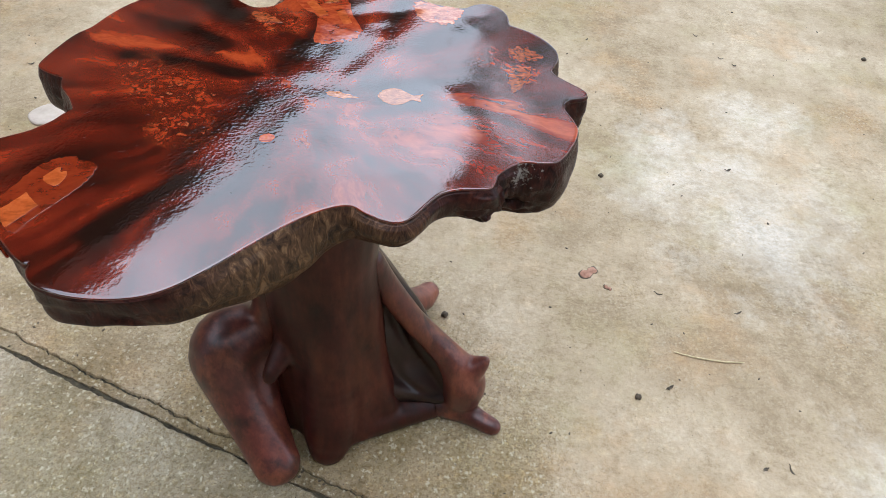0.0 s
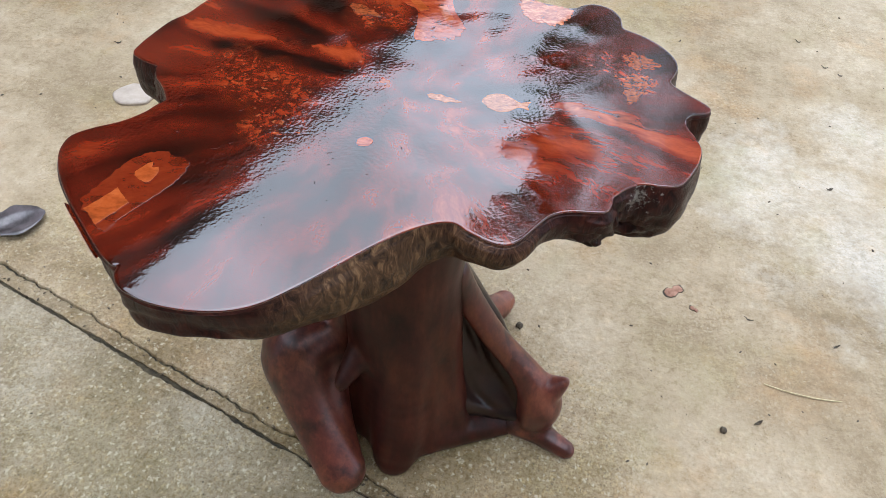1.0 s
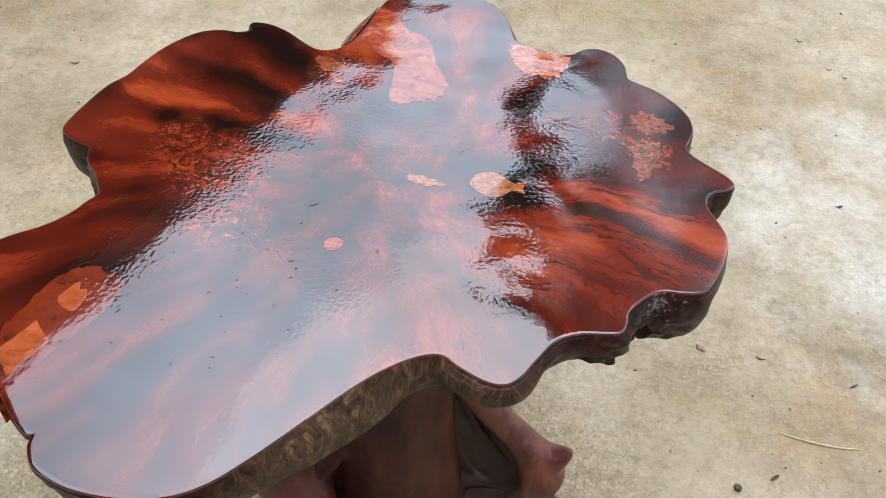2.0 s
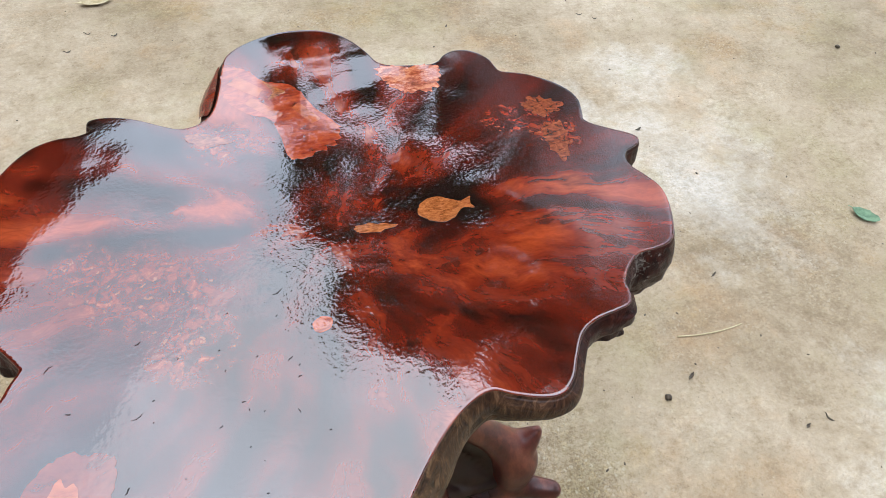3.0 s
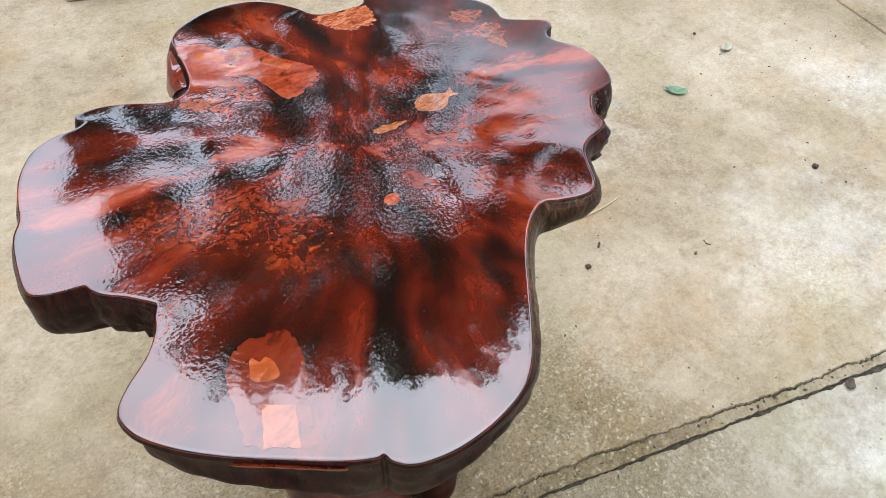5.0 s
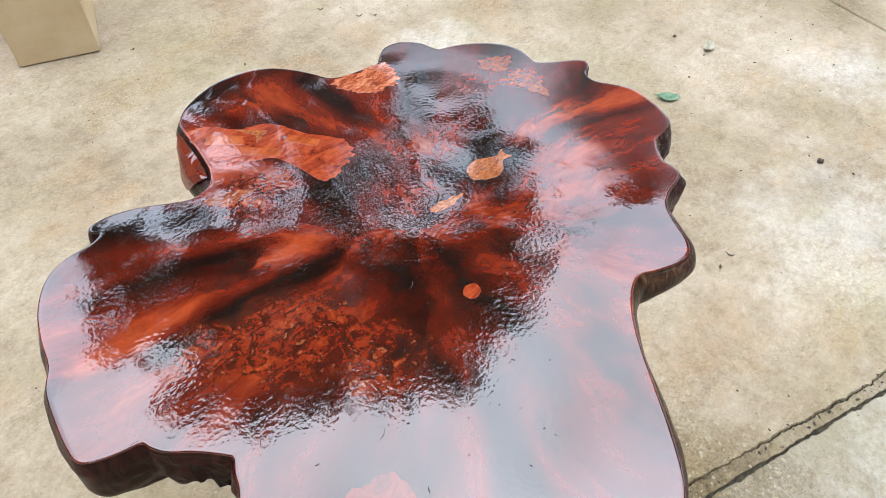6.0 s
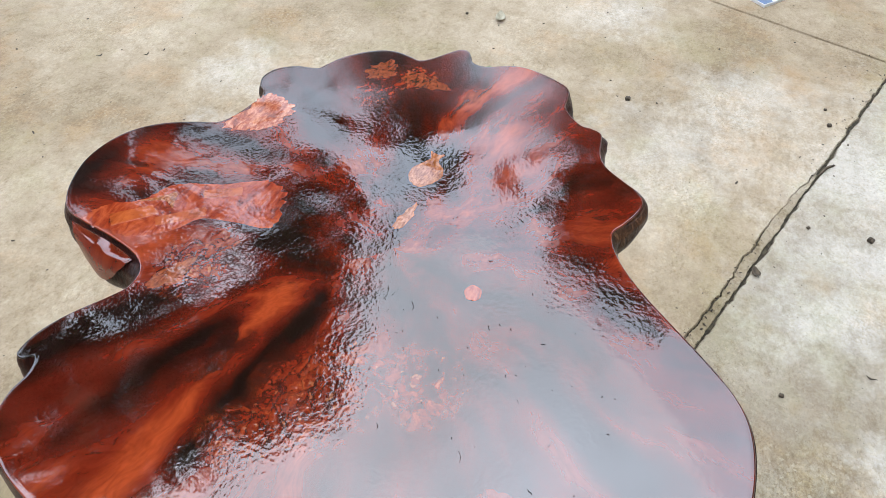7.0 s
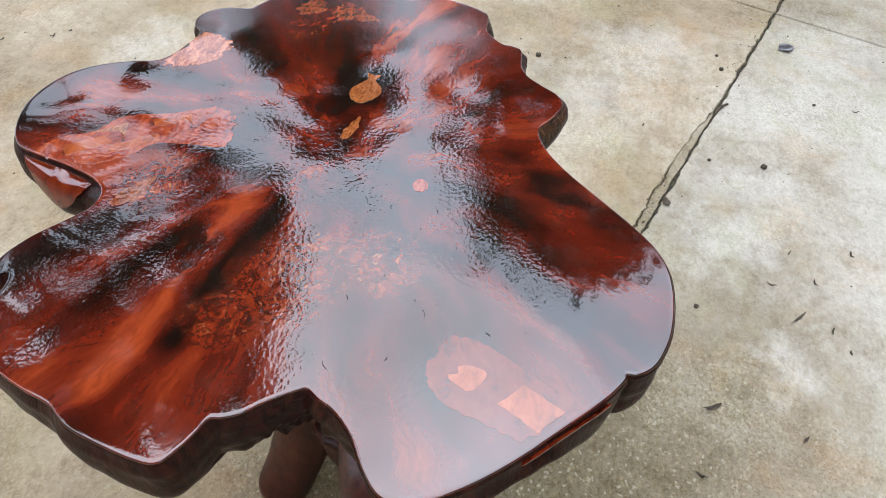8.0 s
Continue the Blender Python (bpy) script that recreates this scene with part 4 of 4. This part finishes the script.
# hairline scuffs in the varnish
SCUFF = plain("varnish_scuff", (0.012, 0.008, 0.007), (0.03, 0.02, 0.018), 60, 0.6)
rnd = random.Random(5)
bm = bmesh.new()
for i in range(34):
    x, y = rnd.gauss(-0.34, 0.06), rnd.gauss(0.74, 0.06)
    g, ln, wd = rnd.gauss(0.6, 0.5), 0.0009 + 0.005 * rnd.random() ** 3, rnd.uniform(0.0003, 0.0006)
    u = Vector((math.cos(g), math.sin(g), 0))
    w = Vector((-u.y, u.x, 0))
    row = []
    for f in (-1, -0.3, 0.4, 1):
        c = Vector((x, y, 0)) + u * ln * f + w * 0.18 * ln * math.sin(f * 3 + i)
        k = wd * (1 - 0.7 * abs(f))
        row.append([bm.verts.new((q.x, q.y, face_z(q.x, q.y) + 0.0004)) for q in (c - w * k, c + w * k)])
    for p, q in zip(row, row[1:]):
        bm.faces.new((p[0], q[0], q[1], p[1]))
tagged(placed(part("scuffs", bm, SCUFF, table)), "tiny dark scuffs in the varnish", kind="stuff")


# the stump and roots
def fused(name, limbs, mat, label, voxel=0.006, rough=0.05):
    """Limbs run together into one carved root by a voxel skin, then smoothed."""
    bm = bmesh.new()
    for st in limbs:
        tube(bm, st, 20, rough)
    for v in bm.verts:
        v.co.z = max(v.co.z, 0.001)
    ob = placed(part(name, bm, mat, table, label))
    r = ob.modifiers.new("fuse", "REMESH")
    r.mode, r.voxel_size, r.use_smooth_shade = "VOXEL", voxel, True
    s = ob.modifiers.new("soften", "SMOOTH")
    s.factor, s.iterations = 0.6, 6
    return ob


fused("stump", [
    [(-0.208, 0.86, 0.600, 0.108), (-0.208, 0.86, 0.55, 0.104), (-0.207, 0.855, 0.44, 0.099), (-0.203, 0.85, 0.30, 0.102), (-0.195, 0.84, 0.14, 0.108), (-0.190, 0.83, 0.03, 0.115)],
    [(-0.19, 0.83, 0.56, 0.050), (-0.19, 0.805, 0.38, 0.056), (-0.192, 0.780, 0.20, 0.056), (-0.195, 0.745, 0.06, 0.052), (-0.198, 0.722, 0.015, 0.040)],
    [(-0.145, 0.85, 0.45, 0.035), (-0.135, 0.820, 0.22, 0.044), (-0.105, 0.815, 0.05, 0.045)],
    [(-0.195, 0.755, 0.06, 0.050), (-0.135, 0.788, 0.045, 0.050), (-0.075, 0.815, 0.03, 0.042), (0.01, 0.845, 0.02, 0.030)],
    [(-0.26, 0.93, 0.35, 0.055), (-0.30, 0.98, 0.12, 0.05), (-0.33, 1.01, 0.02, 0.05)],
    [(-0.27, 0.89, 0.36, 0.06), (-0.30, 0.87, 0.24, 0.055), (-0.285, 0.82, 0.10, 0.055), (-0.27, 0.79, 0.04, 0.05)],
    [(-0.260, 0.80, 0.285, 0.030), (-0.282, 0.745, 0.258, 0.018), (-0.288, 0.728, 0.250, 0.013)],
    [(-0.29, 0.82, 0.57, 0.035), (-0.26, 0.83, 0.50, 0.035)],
], ROOT_SHADED, "carved red-brown stump column, coloured darker for the slab's shade")
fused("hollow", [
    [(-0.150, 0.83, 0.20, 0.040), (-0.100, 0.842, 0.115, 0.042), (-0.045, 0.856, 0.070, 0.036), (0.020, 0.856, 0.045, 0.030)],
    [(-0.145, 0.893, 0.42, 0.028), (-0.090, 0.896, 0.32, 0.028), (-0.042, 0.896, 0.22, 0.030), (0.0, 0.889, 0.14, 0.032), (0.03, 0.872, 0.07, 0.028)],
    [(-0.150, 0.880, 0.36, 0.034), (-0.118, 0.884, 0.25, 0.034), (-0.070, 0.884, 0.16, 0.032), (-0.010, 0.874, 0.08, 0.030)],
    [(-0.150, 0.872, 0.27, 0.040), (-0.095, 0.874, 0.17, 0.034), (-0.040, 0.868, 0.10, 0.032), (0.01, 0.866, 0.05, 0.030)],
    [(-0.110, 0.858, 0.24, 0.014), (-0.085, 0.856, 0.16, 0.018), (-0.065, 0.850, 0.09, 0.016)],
], HOLLOW, "glossy gouged hollow between stump and root, its shade painted black", 0.004, 0.35)
fused("root", [
    [(-0.285, 0.855, 0.245, 0.046), (-0.340, 0.825, 0.252, 0.056), (-0.384, 0.790, 0.238, 0.066), (-0.364, 0.752, 0.165, 0.054), (-0.322, 0.706, 0.095, 0.046), (-0.278, 0.664, 0.044, 0.046)],
    [(-0.315, 0.830, 0.26, 0.034), (-0.305, 0.845, 0.36, 0.026), (-0.285, 0.855, 0.50, 0.030)],
    [(-0.320, 0.835, 0.245, 0.046), (-0.335, 0.790, 0.190, 0.040), (-0.312, 0.738, 0.110, 0.034), (-0.285, 0.695, 0.05, 0.034)],
], ROOT, "thick bent root with a smooth knee")
fused("root", [
    [(-0.125, 0.86, 0.45, 0.022), (-0.100, 0.866, 0.375, 0.024), (-0.052, 0.868, 0.280, 0.024), (-0.004, 0.866, 0.215, 0.026), (0.032, 0.860, 0.165, 0.032), (0.060, 0.852, 0.110, 0.044), (0.058, 0.850, 0.050, 0.040)],
    [(0.060, 0.855, 0.135, 0.034), (0.080, 0.856, 0.160, 0.024), (0.097, 0.857, 0.184, 0.011)],
    [(0.02, 0.845, 0.03, 0.034), (0.08, 0.825, 0.022, 0.024), (0.132, 0.803, 0.018, 0.019)],
    [(-0.14, 0.925, 0.30, 0.030), (-0.08, 0.925, 0.19, 0.028), (-0.01, 0.900, 0.09, 0.030), (0.03, 0.87, 0.05, 0.035)],
], ROOT, "bent root with a pointed knee and a toe")
fused("root", [
    [(-0.14, 0.93, 0.30, 0.045), (-0.10, 1.02, 0.12, 0.036), (-0.055, 1.09, 0.050, 0.032), (-0.034, 1.13, 0.034, 0.026)],
], ROOT, "short root running out behind the stump")


# ---- litter and objects on the yard ----
STRAWY = plain("dry_straw", (0.42, 0.33, 0.17), (0.60, 0.50, 0.30), 40, 0.7)
DRY = plain("dry_brown_leaf", (0.035, 0.024, 0.014), (0.10, 0.068, 0.036), 60, 0.7, 0.0006)
GREEN = plain("fallen_green_leaf", (0.07, 0.14, 0.07), (0.16, 0.26, 0.14), 60, 0.55)
PALE = plain("bleached_leaf", (0.28, 0.24, 0.16), (0.46, 0.41, 0.30), 40, 0.75)
YELLOW = plain("yellow_leaf", (0.34, 0.25, 0.12), (0.52, 0.43, 0.26), 40, 0.7)
GREY = plain("grey_glossy_leaf", (0.030, 0.024, 0.024), (0.12, 0.10, 0.105), 30, 0.3, 0.0015, coat=0.5)
CLAY = plain("orange_clay", (0.24, 0.105, 0.065), (0.40, 0.22, 0.15), 60, 0.8, 0.001)
CARD = plain("tan_cardboard", (0.50, 0.36, 0.19), (0.60, 0.46, 0.27), 5, 0.8, 0.0004)
PAPER = plain("white_paper", (0.66, 0.64, 0.61), (0.76, 0.74, 0.71), 6, 0.6, 0.0003)
BLUE = plain("blue_print", (0.10, 0.15, 0.26), (0.14, 0.20, 0.32), 6, 0.5, 0.0002)
PINK = plain("pale_pink_paper", (0.62, 0.50, 0.47), (0.70, 0.58, 0.55), 6, 0.7, 0.0003)
CHIP = plain("white_plaster_chip", (0.38, 0.31, 0.25), (0.48, 0.40, 0.33), 25, 0.8, 0.002)
glass = Mat("clear_plastic")
glass.b.inputs["Transmission Weight"].default_value = 0.75
CLEAR = glass.done((0.92, 0.92, 0.93), 0.08)


def leaf_bm(length, width, curl, twist=0.0, ragged=0.0, seed=0):
    """A leaf blade with a midrib fold, curled along its length, and a short stalk."""
    bm = bmesh.new()
    n, rows = 9, []
    for i in range(n + 1):
        f = i / n
        w = width * 0.5 * math.sin(math.pi * min(1.0, f * 0.97 + 0.02)) ** 0.75 * (1 + ragged * noise.noise(Vector((f * 5, seed * 3.1, 0))))
        bend = curl * (f - 0.5)
        x = length * (math.sin(bend) / curl if abs(curl) > 1e-3 else f - 0.5)
        z = length * ((1 - math.cos(bend)) / curl if abs(curl) > 1e-3 else 0)
        row = []
        for k in (-1, -0.5, 0, 0.5, 1):
            fold = abs(k) * w * 0.35 + twist * k * w * (f - 0.5)
            row.append((x, k * w, z + fold))
        rows.append(row)
    low = min(p[2] for r in rows for p in r)
    top = [[bm.verts.new((x, y, z - low + 0.0010)) for x, y, z in r] for r in rows]
    bot = [[bm.verts.new((x, y, z - low + 0.0002)) for x, y, z in r] for r in rows]
    for a, b in zip(range(n), range(1, n + 1)):
        for k in range(4):
            bm.faces.new((top[a][k], top[b][k], top[b][k + 1], top[a][k + 1]))
            bm.faces.new((bot[a][k], bot[a][k + 1], bot[b][k + 1], bot[b][k]))
    for k in (0, 4):
        for a in range(n):
            bm.faces.new((top[a][k], bot[a][k], bot[a + 1][k], top[a + 1][k]))
    p = rows[0][2]
    tube(bm, [(p[0] - length * 0.16, 0, 0.0016 + p[2] - low, 0.0007), (p[0], 0, 0.0014 + p[2] - low, 0.0009), (p[0] + length * 0.2, 0, 0.0014 + rows[2][2][2] - low, 0.0006)], 6)
    return bm


def fallen(name, label, category, mat, x, y, turn, length, width, curl, group="fallen leaves", twist=0.2, ragged=0.3):
    ob = mesh_ob(name, leaf_bm(length, width, curl, twist, ragged, x * 7 + y), mat)
    ob.matrix_world = pose(x, y, 0.001, 0, 0, turn)
    return tagged(ob, label, category, group)


fallen("green_leaf", "curled green leaf with dark edge on the concrete", "leaf", GREEN, 1.213, 1.247, -55, 0.075, 0.045, 1.1)
fallen("dry_leaf", "bleached curled dry leaf on the concrete", "leaf", PALE, 1.558, 1.300, 15, 0.075, 0.035, 1.6)
fallen("dry_leaf", "pale yellow fallen leaf on the concrete", "leaf", YELLOW, -0.697, 2.786, 5, 0.11, 0.05, 0.8)
fallen("dry_leaf", "large grey cupped dry leaf near the joint", "leaf", GREY, -1.235, 1.125, 40, 0.135, 0.105, 0.9, twist=0.1, ragged=0.15)
fallen("dry_leaf", "small grey flat leaf on the concrete", "leaf", GREY, 1.538, -0.040, -50, 0.062, 0.045, 0.4)
fallen("dry_leaf", "brown curled dry leaf twisted on itself", "leaf", DRY, 0.052, 0.224, -60, 0.048, 0.011, 2.6, twist=1.2)
fallen("dry_leaf", "thin dry brown leaf on the concrete", "leaf", DRY, 0.345, 0.024, -40, 0.050, 0.006, 1.4, twist=0.9)
for x, y, turn in ((1.225, -0.22, 80), (0.588, -0.124, 10), (0.550, 0.030, -25), (0.028, 0.038, -35), (0.794, 1.718, 20), (0.926, 2.29, -10), (-1.379, 1.903, 30), (-0.776, 2.511, 5), (-0.719, 2.600, -8), (-0.637, 2.571, 40), (0.969, 0.416, -20), (0.52, 0.952, 35), (0.884, 2.326, -5), (0.203, 2.726, 20), (0.433, 0.082, 70), (0.466, -0.024, 15), (0.326, -0.049, -15), (0.276, -0.082, 5), (-0.103, 0.249, 65), (0.694, 0.782, 25), (0.747, 0.784, -70), (0.412, 2.367, 60), (0.818, 2.466, -20), (0.717, 1.183, 30), (0.528, 1.218, -10)):
    fallen("leaf_scrap", "small curled dark brown scrap of dry leaf", "leaf scrap", DRY, x, y, turn, 0.014 + 0.010 * abs(math.sin(x * 37 + y * 11)), 0.0035 + 0.0030 * abs(math.sin(x * 13 - y * 29)), 2.2, "leaf scraps", 0.5, 0.6)


def seed_pod(x, y, size, turn):
    """A small split seed husk: two cupped halves."""
    t = thing("seed_husk", "small dark brown split seed husk on the concrete", "seed husk", "seed husks", at=(x, y, 0))
    for side in (-1, 1):
        bm = bmesh.new()
        bmesh.ops.create_uvsphere(bm, u_segments=12, v_segments=7, radius=size)
        for v in bm.verts:
            v.co.y = v.co.y * 0.5 + side * size * 0.30
            v.co.x *= 0.85 + 0.15 * noise.noise(v.co * 90)
            v.co.z = max(v.co.z * 0.6 + size * 0.5, 0.0005)
        ob = part("husk_half", bm, DRY, t)
        ob.matrix_basis = pose(0, 0, 0, 0, 0, turn)
    return t


for x, y, size, turn in ((0.446, 0.920, 0.009, 75), (0.007, 1.088, 0.010, 60), (0.873, 0.073, 0.011, -30), (1.341, 0.181, 0.009, 10), (1.422, 0.194, 0.006, 0), (1.245, 0.774, 0.011, 15), (0.413, 1.638, 0.009, 40), (0.316, 0.258, 0.007, 0), (1.225, -0.10, 0.006, 20), (0.862, 0.223, 0.006, 50), (1.417, 2.412, 0.010, 0), (1.545, 1.424, 0.007, 0), (1.658, 1.931, 0.009, 0)):
    seed_pod(x, y, size, turn)

bm = bmesh.new()
tube(bm, [(0.543, 1.050, 0.003, 0.0012), (0.590, 1.040, 0.004, 0.0016), (0.650, 1.036, 0.004, 0.0016), (0.703, 1.040, 0.003, 0.0010)], 8)
tagged(mesh_ob("straw", bm, STRAWY), "long bent dry straw stalk on the concrete", "straw")
bm = bmesh.new()
tube(bm, [(1.085, 0.205, 0.004, 0.003), (1.124, 0.186, 0.007, 0.004), (1.150, 0.165, 0.004, 0.003)], 8, 0.3)
tagged(mesh_ob("twig", bm, DRY), "short dark twig lying across the yard joint", "twig")
fallen("dry_leaf", "dark crumpled leaf scrap at the joint", "leaf", DRY, 0.652, 0.338, 20, 0.036, 0.022, 1.5)

# chips in the concrete that show red clay, with a broken dark rim
def clay_shard(x, y, turn, size, label):
    shard = thing("clay_shard", label, "shard", "clay shards")
    shard.matrix_world = pose(x, y, 0, 0, 0, turn)
    for name, scale, z, mat in (("rim", 1.0, 0.0016, DRY), ("face", 0.88, 0.0024, CLAY)):
        o = loop_curve([(0.026, 0.010), (0.018, 0.021), (0.004, 0.017), (-0.004, 0.008), (-0.016, 0.010), (-0.026, -0.002), (-0.022, -0.015), (-0.006, -0.019), (0.006, -0.012), (0.012, -0.003), (0.022, -0.001)], 60)
        o = [(p[0] + 0.0022 * noise.noise(Vector((p[0] * 190, p[1] * 190, z * 900))), p[1] + 0.0022 * noise.noise(Vector((p[0] * 190, p[1] * 190, 5)))) for p in o * size]
        bm = bmesh.new()
        skin(bm, [[(p[0] * scale, p[1] * scale, 0.0) for p in o], [(p[0] * scale, p[1] * scale, z * 0.7) for p in o], [(p[0] * scale * 0.95, p[1] * scale * 0.95, z) for p in o]])
        part(name, bm, mat, shard)


clay_shard(0.357, 1.266, 8, 1.0, "red-brown clay patch with a dark broken rim in concrete")
clay_shard(0.402, 1.223, -60, 0.42, "small chipped red-brown clay patch beside a larger one")

# whitish plaster chip
o = loop_curve([(0.055, 0.010), (0.030, 0.045), (-0.020, 0.050), (-0.052, 0.022), (-0.058, -0.015), (-0.024, -0.045), (0.018, -0.040), (0.050, -0.024)], 48)
bm = bmesh.new()
skin(bm, [[(p[0] - 1.205, p[1] + 1.66, 0.0) for p in o], [(p[0] - 1.205, p[1] + 1.66, 0.008 + 0.002 * noise.noise(Vector((p[0] * 60, p[1] * 60, 0)))) for p in o], [(p[0] * 0.9 - 1.205, p[1] * 0.9 + 1.66, 0.011 + 0.002 * noise.noise(Vector((p[0] * 60, p[1] * 60, 4)))) for p in o]])
tagged(mesh_ob("plaster_chip", bm, CHIP), "flat whitish plaster chip on the concrete", "chip")


# cardboard carton standing on the yard
def carton(x, y, turn, w, d, h):
    t = thing("carton", "tan cardboard carton standing on the concrete", "carton", at=(x, y, 0))
    t.matrix_world = pose(x, y, 0, 0, 0, turn)
    th = 0.004

    def board(name, x0, x1, y0, y1, z0, z1, lean=0.0):
        bm = bmesh.new()
        vs = [bm.verts.new((a, b + lean * (c - z0), c)) for a in (x0, x1) for b in (y0, y1) for c in (z0, z1)]
        for f in ((0, 1, 3, 2), (4, 6, 7, 5), (0, 4, 5, 1), (2, 3, 7, 6), (0, 2, 6, 4), (1, 5, 7, 3)):
            bm.faces.new([vs[i] for i in f])
        bmesh.ops.bevel(bm, geom=bm.edges[:], offset=0.0012, segments=2, affect="EDGES")
        return part(name, bm, CARD, t, "", False)

    board("side_panel", 0, w, 0, th, 0.004, h)
    board("side_panel", 0, w, d - th, d, 0.004, h)
    board("side_panel", 0, th, th, d - th, 0.004, h)
    board("side_panel", w - th, w, th, d - th, 0.004, h)
    board("base", th, w - th, th, d - th, 0.002, 0.006)
    board("flap", th, w - th, th, d * 0.49, h - 0.006, h - 0.002)
    board("flap", th, w - th, d * 0.51, d - th, h - 0.006, h - 0.002)
    return t


carton(-0.114, 2.898, -23.5, 0.256, 0.34, 0.30)

# printed sheet: white board with a blue band
sheet = thing("printed_sheet", "white printed board with a blue band on the concrete", "printed board", at=(2.006, 0.420, 0))
ex, ey = Vector((0.236, -0.182, 0)).normalized(), Vector((0.148, 0.202, 0)).normalized()


def sheet_piece(name, u0, u1, v0, v1, z0, z1, mat):
    bm = bmesh.new()
    vs = [bm.verts.new(ex * u + ey * v + Vector((0, 0, z))) for u in (u0, u1) for v in (v0, v1) for z in (z0, z1)]
    for f in ((0, 1, 3, 2), (4, 6, 7, 5), (0, 4, 5, 1), (2, 3, 7, 6), (0, 2, 6, 4), (1, 5, 7, 3)):
        bm.faces.new([vs[i] for i in f])
    return part(name, bm, mat, sheet, "", False)


sheet_piece("board", 0, 0.42, 0, 0.30, 0.001, 0.012, PAPER)
sheet_piece("blue_band", 0.004, 0.05, 0.004, 0.20, 0.012, 0.0128, BLUE)
sheet_piece("tan_panel", 0.10, 0.20, 0.14, 0.26, 0.012, 0.0128, CARD)

# corner of a pale pink sheet
bm = bmesh.new()
vs = [bm.verts.new(Vector((2.20, 1.99, 0.002)) + ex * u + ey * v + Vector((0, 0, z + 0.01 * u))) for u in (0, 0.25) for v in (0, 0.3) for z in (0, 0.003)]
for f in ((0, 1, 3, 2), (4, 6, 7, 5), (0, 4, 5, 1), (2, 3, 7, 6), (0, 2, 6, 4), (1, 5, 7, 3)):
    bm.faces.new([vs[i] for i in f])
tagged(mesh_ob("paper_sheet", bm, PINK, None, False), "pale pink sheet of paper on the concrete", "paper")

# clear plastic dish
tub = thing("plastic_dish", "low clear plastic dish on the concrete", "dish", at=(-1.074, 2.52, 0))
bm = bmesh.new()
prof = [(0.0, 0.002), (0.050, 0.002), (0.056, 0.006), (0.062, 0.026), (0.066, 0.027), (0.066, 0.029), (0.0605, 0.0285), (0.054, 0.008), (0.049, 0.0045), (0.0, 0.0045)]
skin(bm, [[(max(r, 0.0005) * math.cos(2 * math.pi * i / 36), max(r, 0.0005) * math.sin(2 * math.pi * i / 36), z) for i in range(36)] for r, z in prof])
part("body", bm, CLEAR, tub)

# crumbs and tiny bits scattered on the yard
rnd = random.Random(11)
bm = bmesh.new()
for i in range(1000):
    x, y = rnd.uniform(-1.6, 2.3), rnd.uniform(-0.5, 3.0)
    if i % 3 == 0:
        c = KNOT + JOINT * rnd.uniform(-3.2, 0.3) + CROSS * rnd.gauss(0.014, 0.016)
        x, y = c.x, c.y
    size = 0.0011 + 0.0042 * rnd.random() ** 3
    k = bmesh.ops.create_icosphere(bm, subdivisions=1, radius=size)
    g = rnd.uniform(0, 3.14)
    for v in k["verts"]:
        q = Vector((v.co.x * rnd.uniform(0.8, 1.2), v.co.y * 0.5, v.co.z * 0.5 + size * 0.4))
        v.co = Vector((x + q.x * math.cos(g) - q.y * math.sin(g), y + q.x * math.sin(g) + q.y * math.cos(g), q.z))
tagged(mesh_ob("grit", bm, DRY, None, False), "tiny dark crumbs of leaf and grit strewn on concrete", "grit", kind="stuff")
